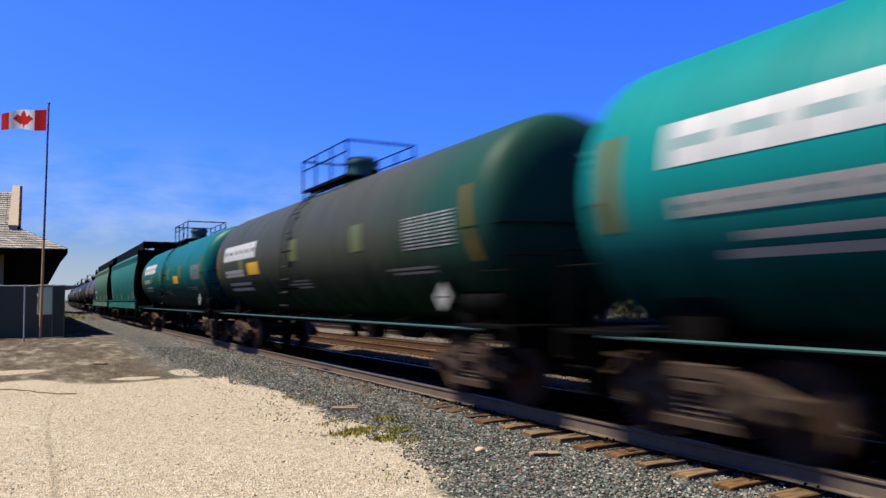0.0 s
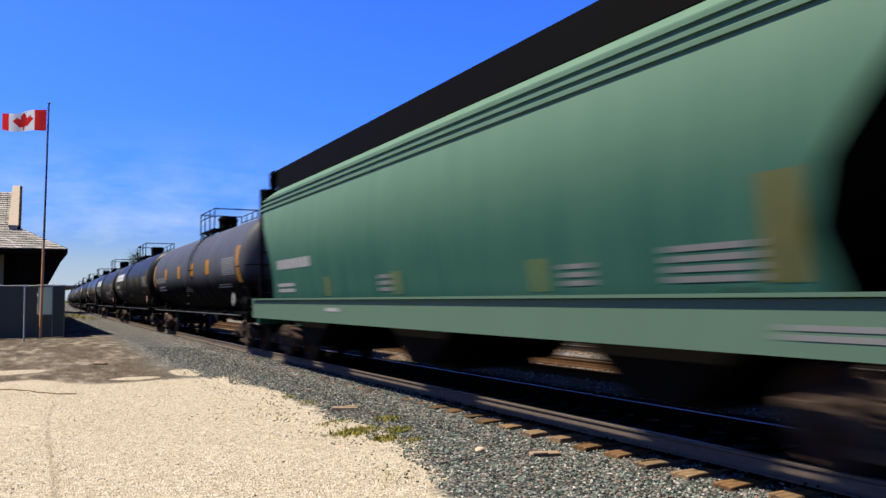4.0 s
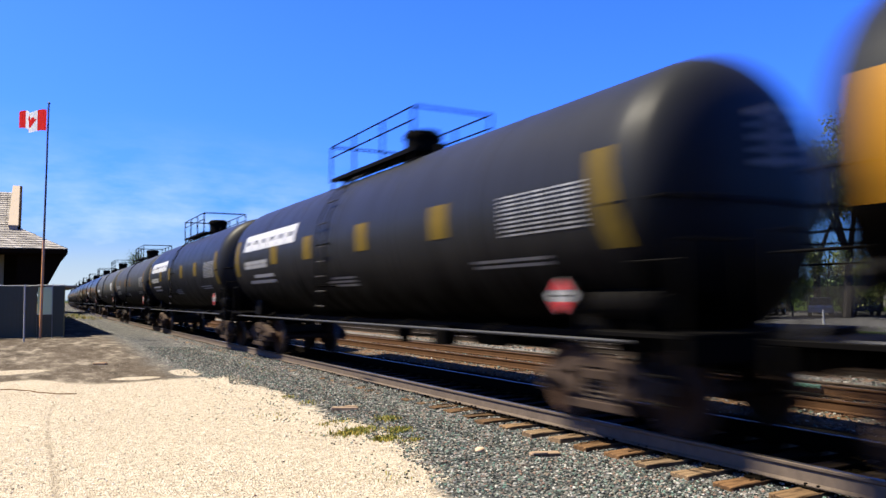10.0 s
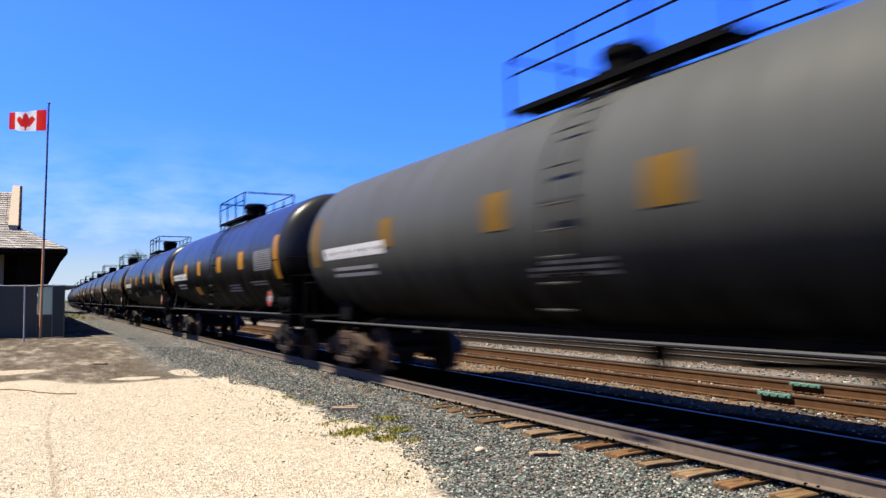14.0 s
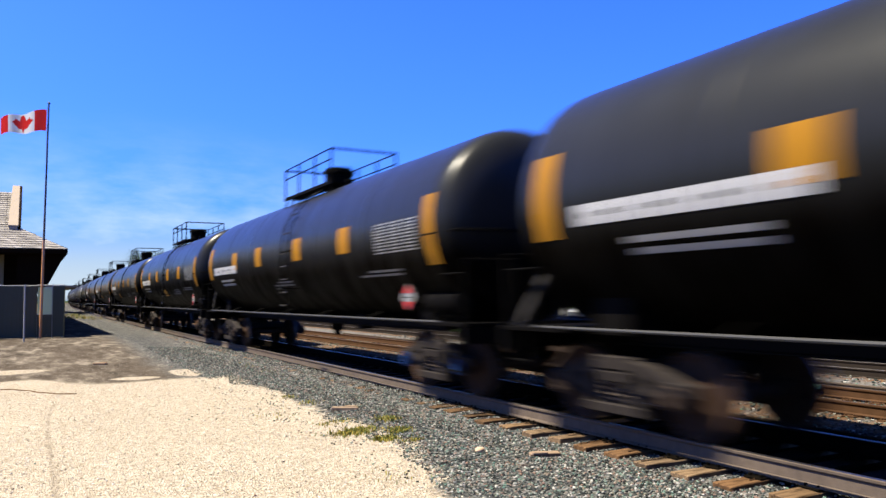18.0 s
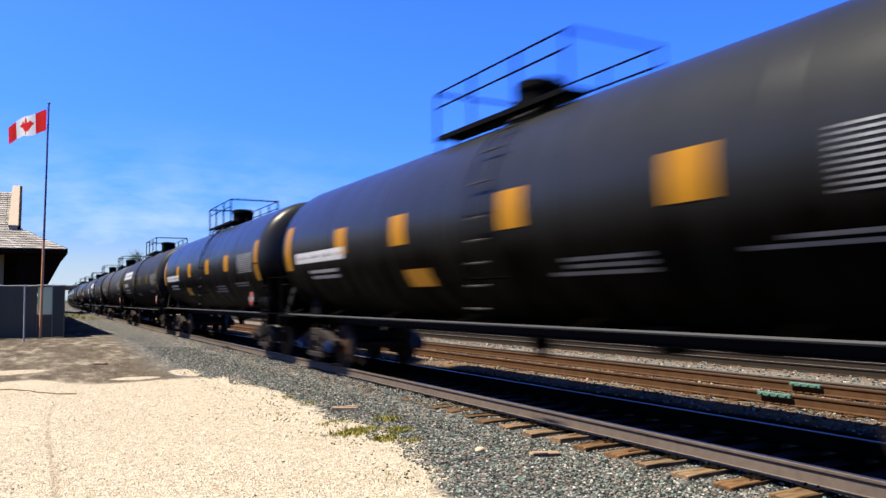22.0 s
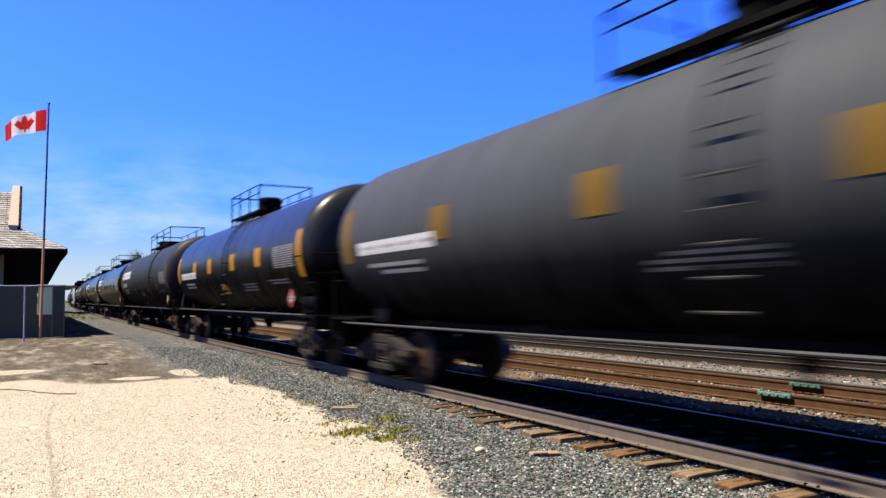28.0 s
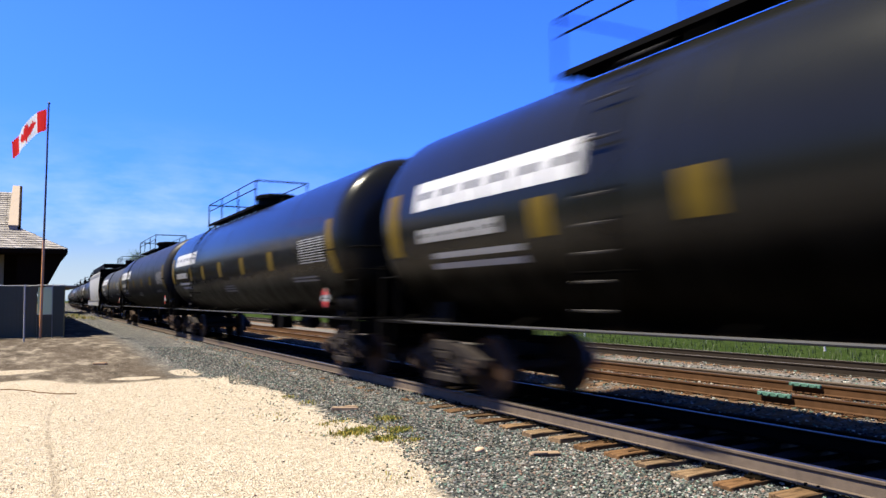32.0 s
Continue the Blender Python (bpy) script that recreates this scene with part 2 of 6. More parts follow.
def empty(name, m=None):
    ob = new(name)
    ob.empty_display_size = 0.3
    if m is not None:
        ob.matrix_basis = m
    return ob


def move(x, y, z, rz=0):
    return Matrix.Translation((x, y, z)) @ Matrix.Rotation(radians(rz), 4, "Z")


# ---- the train's running gear ----
TANK_R, TANK_Z = 1.525, 2.57


def side_frame_mesh(mat):
    bm = bmesh.new()
    for s in (-1, 1):
        prism(bm, [(s * 0.30, 0.80), (s * 0.62, 0.74), (s * 0.98, 0.62), (s * 1.12, 0.60), (s * 1.12, 0.47), (s * 0.94, 0.49), (s * 0.60, 0.60), (s * 0.30, 0.66)], -0.09, 0.09)
        prism(bm, [(s * 0.30, 0.33), (s * 0.45, 0.33), (s * 0.74, 0.50), (s * 0.74, 0.64), (s * 0.60, 0.60), (s * 0.30, 0.42)], -0.09, 0.09)
        prism(bm, [(s * 0.26, 0.26), (s * 0.42, 0.26), (s * 0.36, 0.78), (s * 0.24, 0.78)], -0.11, 0.11)
        prism(bm, [(s * 0.75, 0.36), (s * 0.80, 0.62), (s * 0.99, 0.62), (s * 1.04, 0.36), (s * 0.96, 0.36), (s * 0.93, 0.52), (s * 0.85, 0.52), (s * 0.82, 0.36)], -0.10, 0.10)
    prism(bm, [(-0.34, 0.68), (0.34, 0.68), (0.30, 0.83), (-0.30, 0.83)], -0.10, 0.10)
    prism(bm, [(-0.46, 0.20), (0.46, 0.20), (0.42, 0.31), (-0.42, 0.31)], -0.13, 0.13)
    return finish("side_frame", bm, mat, 0.012)


def spring_mesh():
    """One coil spring as a ribbed column."""
    bm, seg, loops = bmesh.new(), 10, []
    for i in range(13):
        rad = 0.07 if i % 2 else 0.05
        loops.append([bm.verts.new((rad * math.cos(2 * math.pi * k / seg), rad * math.sin(2 * math.pi * k / seg), 0.31 + 0.029 * i)) for k in range(seg)])
    for a, b in zip(loops, loops[1:]):
        for k in range(seg):
            j = (k + 1) % seg
            bm.faces.new((a[k], a[j], b[j], b[k]))
    bm.faces.new(loops[0][::-1])
    bm.faces.new(loops[-1])
    return finish("spring", bm, SPRING)


def wheel_mesh():
    """Lathed about x: the flange on the inner side, a dished plate and a hub."""
    rings = [(-0.07, 0.0), (-0.07, 0.10), (-0.02, 0.12), (-0.015, 0.37), (-0.045, 0.40), (-0.055, 0.452), (0.04, 0.457), (0.05, 0.485), (0.075, 0.485), (0.078, 0.40), (0.03, 0.37), (0.02, 0.12), (0.09, 0.10), (0.09, 0.0)]
    bm, seg = bmesh.new(), 28
    loops = []
    for x, r in rings:
        loops.append([bm.verts.new((x, 0, 0))] if r == 0 else [bm.verts.new((x, r * math.cos(2 * math.pi * k / seg), r * math.sin(2 * math.pi * k / seg))) for k in range(seg)])
    for n, (a, b) in enumerate(zip(loops, loops[1:])):
        for k in range(seg):
            j = (k + 1) % seg
            f = bm.faces.new((a[0], b[k], b[j]) if len(a) == 1 else (a[k], b[0], a[j]) if len(b) == 1 else (a[k], b[k], b[j], a[j]))
            f.material_index = 1 if n == 5 else 0
    return finish("wheel", bm, [WHEELM, TREAD], smooth_angle=35)


def axle_mesh():
    bm = bmesh.new()
    rod(bm, (-1.12, 0, 0), (1.12, 0, 0), 0.075, 10)
    return finish("axle", bm, WHEELM, smooth_angle=40)


def cap_mesh(mat):
    bm = bmesh.new()
    rod(bm, (-0.07, 0, 0), (0.05, 0, 0), 0.125, 14)
    rod(bm, (0.05, 0, 0), (0.075, 0, 0), 0.085, 12)
    for k in range(3):
        a = 2.1 * k + 0.5
        rod(bm, (0.07, 0.05 * math.cos(a), 0.05 * math.sin(a)), (0.095, 0.05 * math.cos(a), 0.05 * math.sin(a)), 0.018, 6)
    return finish("bearing_cap", bm, mat, smooth_angle=40)


def bolster_mesh(mat):
    bm = bmesh.new()
    prism(bm, [(-1.12, 0.55), (1.12, 0.55), (1.12, 0.66), (0.5, 0.74), (-0.5, 0.74), (-1.12, 0.66), ], -0.17, 0.17, "y")
    rod(bm, (0, 0, 0.70), (0, 0, 0.80), 0.2, 14)
    for s in (-1, 1):
        box(bm, (0, s * 0.42, 0.42), (1.7, 0.10, 0.12))
        for e in (-0.72, 0.72):
            box(bm, (e, s * 0.45, 0.42), (0.10, 0.08, 0.26))
    return finish("truck", bm, mat, 0.01)


def add_truck(car, y, cap, mat=CAST):
    tr = piece("truck", kept("bolster" + mat.name, lambda: bolster_mesh(mat)), car, move(0, y, 0), "rust-brown cast steel bogie" if mat is CAST else "sooty grey-brown cast steel bogie")
    for s in (-1, 1):
        piece("side_frame", kept("side_frame" + mat.name, lambda: side_frame_mesh(mat)), tr, move(s * 1.0, 0, 0))
        for e in (-0.16, 0.0, 0.16):
            piece("spring", kept("spring", spring_mesh), tr, move(s * 1.0, e, 0))
        for e in (-0.89, 0.89):
            piece("wheel", kept("wheel", wheel_mesh), tr, Matrix.Translation((s * 0.745, e, 0.457)) @ Matrix.Rotation(0 if s < 0 else math.pi, 4, "Z"))
            piece("bearing_cap", kept("cap" + cap.name, lambda: cap_mesh(cap)), tr, Matrix.Translation((s * 1.10, e, 0.457)) @ Matrix.Rotation(math.pi if s < 0 else 0, 4, "Z"))
    for e in (-0.89, 0.89):
        piece("axle", kept("axle", axle_mesh), tr, move(0, e, 0.457))


def coupler_mesh():
    bm = bmesh.new()
    box(bm, (0, -0.32, 0.86), (0.14, 0.62, 0.16))
    prism(bm, [(-0.15, -0.02), (-0.20, 0.16), (-0.10, 0.24), (-0.02, 0.10), (0.10, 0.08), (0.19, 0.20), (0.22, 0.02), (0.12, -0.06)], 0.72, 1.0, "z")
    tube(bm, [(-0.28, -0.30, 0.84), (-0.30, 0.02, 0.55), (-0.22, 0.24, 0.50)], 0.028, 6)
    tube(bm, [(0.05, -0.25, 1.05), (-1.25, -0.28, 1.0), (-1.32, -0.28, 0.78)], 0.018, 6)
    return finish("coupler", bm, CAST, 0.008)


# ---- tank wagons ----
HEAD, KNUCKLE = 0.61, 0.63


def head_depth(x, z):
    """How far the domed end stands out beyond the barrel at that place across it."""
    rho = min(1.0, math.hypot(x, z - TANK_Z) / TANK_R)
    return HEAD * (1 - rho ** (2 / KNUCKLE)) ** (KNUCKLE / 2)


def shell_mesh(half, paint):
    """The barrel with its domed ends, weld beads round it, lathed about y."""
    ring = []
    for k in range(13):
        a = math.pi / 2 * k / 12
        ring.append((-half - HEAD * max(0.0, math.cos(a)) ** KNUCKLE if k < 12 else -half, TANK_R * math.sin(a) ** KNUCKLE))
    ring.append((-half + 0.08, TANK_R))
    for j in range(1, 6):
        y = -half + 2 * half * j / 6
        ring += [(y - 0.10, TANK_R), (y - 0.03, TANK_R), (y - 0.012, TANK_R + 0.005), (y + 0.012, TANK_R + 0.005), (y + 0.03, TANK_R), (y + 0.10, TANK_R)]
    ring.append((half - 0.08, TANK_R))
    for k in range(13):
        a = math.pi / 2 * (1 - k / 12)
        ring.append((half + HEAD * math.cos(a) ** KNUCKLE if k else half, TANK_R * math.sin(a) ** KNUCKLE))
    bm, seg, loops = bmesh.new(), 56, []
    for y, r in ring:
        loops.append([bm.verts.new((0, y, TANK_Z))] if r < 1e-6 else [bm.verts.new((r * math.cos(2 * math.pi * k / seg), y, TANK_Z + r * math.sin(2 * math.pi * k / seg))) for k in range(seg)])
    for a, b in zip(loops, loops[1:]):
        for k in range(seg):
            j = (k + 1) % seg
            bm.faces.new((a[0], b[k], b[j]) if len(a) == 1 else (a[k], b[0], a[j]) if len(b) == 1 else (a[k], b[k], b[j], a[j]))
    return finish("tank_shell", bm, paint, smooth_angle=60)


def skin(y0, y1, z0, z1, side=-1, lift=0.005, slant=0.0):
    """A bmesh patch that follows the barrel, a hair above its paint."""
    bm = bmesh.new()
    rows = []
    for k in range(11):
        z = z0 + (z1 - z0) * k / 10
        x = math.sqrt(max(0.0, (TANK_R + lift) ** 2 - (z - TANK_Z) ** 2)) * side
        d = slant * k / 10
        rows.append([bm.verts.new((x, y0 + d, z)), bm.verts.new((x, y1 + d, z))])
    for a, b in zip(rows, rows[1:]):
        bm.faces.new((a[0], a[1], b[1], b[0]) if side > 0 else (b[0], b[1], a[1], a[0]))
    return bm


def join(bm, other):
    me = bpy.data.meshes.new("x")
    other.to_mesh(me)
    bm.from_mesh(me)
    bpy.data.meshes.remove(me)
    other.free()


def letters(y0, y1, z0, z1, count):
    """A band of writing that cannot be read: plain blocks, each with a dark notch."""
    bm = bmesh.new()
    w = (y1 - y0) / count
    for i in range(count):
        a, b = y0 + w * i + w * 0.03, y0 + w * (i + 1) - w * 0.03
        h, t = (z1 - z0) * 0.37, (b - a) * (0.30 + 0.12 * (i % 2))
        join(bm, skin(a, b, z1 - h, z1))
        join(bm, skin(a, b, z0, z0 + h))
        join(bm, skin(a, a + t, z0 + h, z1 - h))
        join(bm, skin(b - t, b, z0 + h, z1 - h))
    return bm


def lines(y0, y1, z0, z1, count):
    bm = bmesh.new()
    rnd = random.Random(int(abs(y0 * 37 + z0 * 91)))
    for i in range(count):
        a = z0 + (z1 - z0) * i / count
        join(bm, skin(y0, y1 - (y1 - y0) * 0.35 * rnd.random(), a, a + (z1 - z0) / count * 0.55))
    return bm


def table(y0, y1, z0, z1, nx, nz):
    bm = bmesh.new()
    for i in range(nx):
        for j in range(nz):
            y, z = y0 + (y1 - y0) * i / nx, z0 + (z1 - z0) * j / nz
            join(bm, skin(y, y + (y1 - y0) / nx * 0.8, z, z + (z1 - z0) / nz * 0.45))
    return bm


def tank_extras(half, wide, ph):
    """Builds the ladder, platform, dome and rails of a wagon once for each length."""
    made = {}
    # platform on the crown, with its grating bars
    bm = bmesh.new()
    for s in (-1, 1):
        box(bm, (s * 0.62, 0, 4.10), (0.42, 2 * ph, 0.04))
        box(bm, (s * 0.84, 0, 4.08), (0.03, 2 * ph, 0.075))
        for k in range(7):
            y = -ph + 0.1 + (2 * ph - 0.2) * k / 6
            tube(bm, [(s * 0.80, y, 4.05), (s * 0.84, y, 3.84)], 0.025, 5)
    made["platform"] = finish("walkway", bm, STEEL)
    bm = bmesh.new()
    rod(bm, (0, 0, 3.95), (0, 0, 4.58 if not wide else 4.36), 0.35 if not wide else 0.62, 20)
    rod(bm, (0, 0, 4.54 if not wide else 4.34), (0, 0, 4.64 if not wide else 4.44), 0.39 if not wide else 0.70, 20)
    made["dome"] = finish("dome", bm, STEEL, 0.01, 40)
    bm = bmesh.new()
    rod(bm, (0, 0, 4.64 if not wide else 4.44), (0, 0, 4.70 if not wide else 4.49), 0.33 if not wide else 0.60, 20)
    made["lid"] = finish("dome_lid", bm, STEEL)
    bm = bmesh.new()
    rod(bm, (0.0, 0.0, 4.0), (0.0, 0.0, 4.34), 0.10, 10)
    made["vent"] = finish("vent_valve", bm, STEEL)
    top = 4.87
    bm = bmesh.new()
    rod(bm, (0, 0, 4.05), (0, 0, top), 0.024, 6)
    made["post"] = finish("rail_post", bm, STEEL)
    bm = bmesh.new()
    rod(bm, (0, -ph, 0), (0, ph, 0), 0.018, 6)
    made["rail"] = finish("handrail", bm, STEEL)
    bm = bmesh.new()
    rod(bm, (-0.82, 0, 0), (0.82, 0, 0), 0.024, 6)
    made["cross"] = finish("end_rail", bm, STEEL)
    made["top"] = top
    # ladder that follows the barrel
    bm = bmesh.new()
    R = TANK_R + 0.09
    stile = [(-R, 1.18), (-R, TANK_Z)] + [(-R * math.cos(a), TANK_Z + R * math.sin(a)) for a in (0.3, 0.6, 0.85, 1.05)]
    tube(bm, [(x, -0.24, z) for x, z in stile] + [(x, 0.24, z) for x, z in reversed(stile)], 0.014, 5)
    made["ladder"] = finish("ladder", bm, STEEL)
    bm = bmesh.new()
    rod(bm, (-R, 0, 0), (-R + 0.3, 0, 0), 0.02, 5)
    made["bracket"] = finish("bracket", bm, STEEL)
    bm = bmesh.new()
    rod(bm, (0, -0.24, 0), (0, 0.24, 0), 0.016, 5)
    made["rung"] = finish("rung", bm, RUNG)
    # running pipe along the side
    bm = bmesh.new()
    rod(bm, (0, -half - 0.1, 1.14), (0, half + 0.1, 1.14), 0.019, 8)
    made["pipe"] = bm
    # added dark box that closes the view between barrel and side pipe
    bm = bmesh.new()
    box(bm, (0, 0, 1.03), (0.12, 2 * half - 1.6, 0.13))
    made["filler"] = finish("belly_trough", bm, STEEL, 0.01)
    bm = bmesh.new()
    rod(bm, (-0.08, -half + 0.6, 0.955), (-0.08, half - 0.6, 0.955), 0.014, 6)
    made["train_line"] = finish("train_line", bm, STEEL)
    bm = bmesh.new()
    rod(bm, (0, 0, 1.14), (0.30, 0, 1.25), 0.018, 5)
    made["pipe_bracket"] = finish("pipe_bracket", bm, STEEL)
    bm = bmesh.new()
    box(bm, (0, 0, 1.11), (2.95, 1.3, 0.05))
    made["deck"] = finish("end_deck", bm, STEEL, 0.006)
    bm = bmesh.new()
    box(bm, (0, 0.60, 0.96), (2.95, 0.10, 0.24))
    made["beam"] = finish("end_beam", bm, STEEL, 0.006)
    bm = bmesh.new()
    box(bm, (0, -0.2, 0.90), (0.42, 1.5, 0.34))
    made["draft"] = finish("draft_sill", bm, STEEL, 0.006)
    bm = bmesh.new()
    tube(bm, [(1.42, 0.60, 1.1), (1.42, 0.60, 2.05), (0.55, 0.60, 2.05), (0.55, 0.60, 1.1)], 0.02, 6)
    made["grab"] = finish("end_handrail", bm, STEEL)
    bm = bmesh.new()
    tube(bm, [(1.42, -0.05, 1.1), (1.42, -0.05, 1.85), (1.42, 0.52, 1.85), (1.42, 0.52, 1.1)], 0.02, 6)
    made["grab2"] = finish("side_handrail", bm, STEEL)
    bm = bmesh.new()
    tube(bm, [(1.44, 0.45, 1.1), (1.44, 0.45, 0.45), (1.44, 0.1, 0.45), (1.44, 0.1, 1.1)], 0.018, 6)
    rod(bm, (1.44, 0.45, 0.72), (1.44, 0.1, 0.72), 0.016, 6)
    made["step"] = finish("stirrup_step", bm, STEEL)
    bm = bmesh.new()
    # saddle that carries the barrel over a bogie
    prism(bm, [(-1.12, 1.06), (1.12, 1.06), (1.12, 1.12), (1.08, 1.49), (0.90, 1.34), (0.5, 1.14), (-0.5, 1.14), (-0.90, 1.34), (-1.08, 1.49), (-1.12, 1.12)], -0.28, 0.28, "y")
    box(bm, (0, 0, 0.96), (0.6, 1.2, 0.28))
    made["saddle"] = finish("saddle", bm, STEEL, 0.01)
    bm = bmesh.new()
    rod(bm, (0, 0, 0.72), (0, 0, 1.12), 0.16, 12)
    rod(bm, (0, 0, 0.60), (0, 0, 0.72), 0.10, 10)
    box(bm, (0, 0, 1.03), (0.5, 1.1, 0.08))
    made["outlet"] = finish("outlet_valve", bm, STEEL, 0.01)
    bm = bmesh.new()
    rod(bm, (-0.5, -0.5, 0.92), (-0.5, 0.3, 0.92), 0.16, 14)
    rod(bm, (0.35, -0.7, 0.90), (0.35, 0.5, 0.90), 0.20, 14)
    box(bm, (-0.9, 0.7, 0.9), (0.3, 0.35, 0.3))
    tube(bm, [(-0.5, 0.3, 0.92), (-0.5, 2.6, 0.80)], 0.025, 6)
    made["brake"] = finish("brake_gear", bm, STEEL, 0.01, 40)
    return made


def add_mark(car, name, bm, mat, label=""):
    ob = part(name, bm, mat, car, label, smooth_angle=40)
    if name in ("print_block", "data_table", "number_bar", "scrawl"):
        ob["kind"] = "stuff"
    return ob


def reservoir_mesh():
    bm = bmesh.new()
    rod(bm, (0, -0.55, 0), (0, 0.45, 0), 0.17, 14)
    rod(bm, (0, -0.60, 0), (0, 0.50, 0), 0.12, 14)
    for y in (-0.3, 0.25):
        box(bm, (0.05, y, -0.16), (0.26, 0.05, 0.26))
    return finish("air_reservoir", bm, STEEL, smooth_angle=40)


def placard_mesh(kind):
    bm = bmesh.new()
    d = 0.22
    if kind == 0:
        prism(bm, [(-d, 0), (0, -d), (d, 0), (0, d)], -0.006, 0.006)
        return finish("hazard_placard", bm, FADED)
    if kind == 1:
        prism(bm, [(-0.14, 0.07), (0.14, 0.07), (0, 0.209)], -0.010, -0.0062)
        prism(bm, [(-0.14, -0.07), (0.14, -0.07), (0, -0.209)], -0.010, -0.0062)
        return finish("placard_band", bm, RED)
    if kind == 2:
        box(bm, (-0.008, 0, 0.0), (0.003, 0.22, 0.025))
        return finish("placard_bar", bm, STEEL)
    box(bm, (0.03, 0, 0), (0.02, 0.33, 0.33))
    box(bm, (0.14, 0, -0.12), (0.24, 0.06, 0.06))
    return finish("placard_holder", bm, STEEL)


# middle and half length of the crown platform, place of the dome and of the ladder, along the wagon
PLATFORM = {"navy": (0.0, 1.75, -0.1, -0.85), "black": (0.0, 2.1, -0.88, 0.5), "matt": (0.0, 2.1, -0.85, -0.1), "slate": (0.0, 1.95, 0.4, -0.35), "brown": (0.0, 1.95, 0.4, -0.1),
            "grey": (-0.6, 1.3, -0.5, -1.4), "teal": (0.45, 1.6, 0.6, 0.15), "cyan": (0.45, 1.6, 0.6, 0.15), "olive": (0.0, 1.5, -0.35, 0.3)}
LONG = {"gloss": (2.87, 3.45, -0.1, 4.65), "matt": (-1.7, 3.4, 0.12, -4.8)}
SIZES = {"slate": (1.55, 2.585), "grey": (1.55, 2.60), "navy": (1.565, 2.615), "brown": (1.545, 2.59)}


def tank_car(length, paint, style, rnd):
    """A tank wagon. Local origin: its middle on the rail tops; +y is its rear end."""
    global TANK_R, TANK_Z
    half = length / 2 - 1.35
    wide = length > 21
    TANK_R, TANK_Z = (1.67, 2.70) if wide else SIZES.get(paint, (1.57, 2.62))
    lift = TANK_R + TANK_Z - 4.095
    car = empty("tank_car")
    off, ph, dome_y, ladder_y = LONG.get(paint, LONG["gloss"]) if wide else PLATFORM[paint]
    ex = kept(("extras", round(length, 1), round(lift, 2), ph), lambda: tank_extras(half, wide, ph))
    green = paint in ("teal", "cyan", "olive")
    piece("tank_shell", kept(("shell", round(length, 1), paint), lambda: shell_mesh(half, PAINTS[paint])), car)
    top = ex["top"]
    piece("walkway", ex["platform"], car, move(0, off, lift))
    dome = piece("dome", ex["dome"], car, move(0, dome_y, lift))
    if green:
        dome.data = kept("green dome", lambda: ex["dome"].copy())
        dome.data.materials[0] = GREENPIPE
    piece("dome_lid", ex["lid"], dome, Matrix())
    for y in (-0.75, 0.75):
        piece("vent_valve", ex["vent"], car, move(0, dome_y + y, lift))
    for s in (-1, 1):
        for y in (-ph, -ph * 0.35, ph * 0.35, ph):
            piece("rail_post", ex["post"], car, move(s * 0.82, off + y, lift))
        piece("handrail", ex["rail"], car, move(s * 0.82, off, top + lift))
        if s < 0 or not wide:
            piece("handrail", ex["rail"], car, move(s * 0.82, off, 4.62 + lift))
        piece("end_rail", ex["cross"], car, move(0, off + s * ph, top + lift))
    lad = piece("ladder", ex["ladder"], car, move(0, ladder_y, 0))
    for y in (-0.24, 0.24):
        for z in (1.75, 2.6):
            piece("bracket", ex["bracket"], lad, move(0, y, z))
    for k in range(5):
        piece("rung", ex["rung"], lad, move(-TANK_R - 0.09, 0, 1.35 + 0.3 * k))
    for a in (0.25, 0.55, 0.8, 1.0):
        piece("rung", ex["rung"], lad, move(-(TANK_R + 0.09) * math.cos(a), 0, TANK_Z + (TANK_R + 0.09) * math.sin(a)))
    pipemat = GREENPIPE if green else PIPE
    pipe_z = 1.12 if wide else 1.14 if paint == "navy" else 1.07 if green else 1.035
    for s in (-1, 1):
        pipe = piece("side_pipe", kept(("pipe", round(length, 1), green), lambda: finish("side_pipe", ex["pipe"].copy(), pipemat)), car, Matrix.Translation((s * 1.45, 0, pipe_z - 1.14)) @ Matrix.Rotation(0 if s < 0 else math.pi, 4, "Z"))
        for k in range(7):
            piece("pipe_bracket", ex["pipe_bracket"], pipe, move(0, -half + half * k / 3, 0))
        deck = piece("end_deck", ex["deck"], car, Matrix.Translation((0, s * (length / 2 - 1.12), 0)) @ Matrix.Rotation(0 if s > 0 else math.pi, 4, "Z"))
        piece("end_beam", ex["beam"], deck, Matrix())
        piece("draft_sill", ex["draft"], deck, Matrix())
        for a in (1, -1):
            m = Matrix.Translation((0, s * (length / 2 - 1.12), 0)) @ Matrix.Rotation(0 if s > 0 else math.pi, 4, "Z") @ Matrix.Diagonal((a, 1, 1, 1))
            piece("end_handrail", ex["grab"], car, m)
            piece("side_handrail", ex["grab2"], car, m)
            piece("stirrup_step", ex["step"], car, m)
        piece("coupler", kept("coupler", coupler_mesh), car, Matrix.Translation((0, s * (length / 2 - 0.10), 0)) @ Matrix.Rotation(0 if s > 0 else math.pi, 4, "Z"))
        piece("saddle", ex["saddle"], car, move(0, s * (length / 2 - 2.15), 0))
        add_truck(car, s * (length / 2 - 2.15), BLUECAP if rnd.random() < (0.25 if paint == "navy" else 0.04) else CAST, SOOT if paint in ("navy", "gloss", "slate", "matt") else CAST)
    if paint == "navy":
        for x in (-1, 1):
            bm = bmesh.new()
            prism(bm, [(half + 0.02, 1.86), (half + 0.16, 1.86), (length / 2 - 0.50, 1.13), (length / 2 - 0.66, 1.13)], x * 1.24, x * 1.30)
            part("head_brace", bm, RUNG, car, "worn grey steel brace", bevel=0.006)
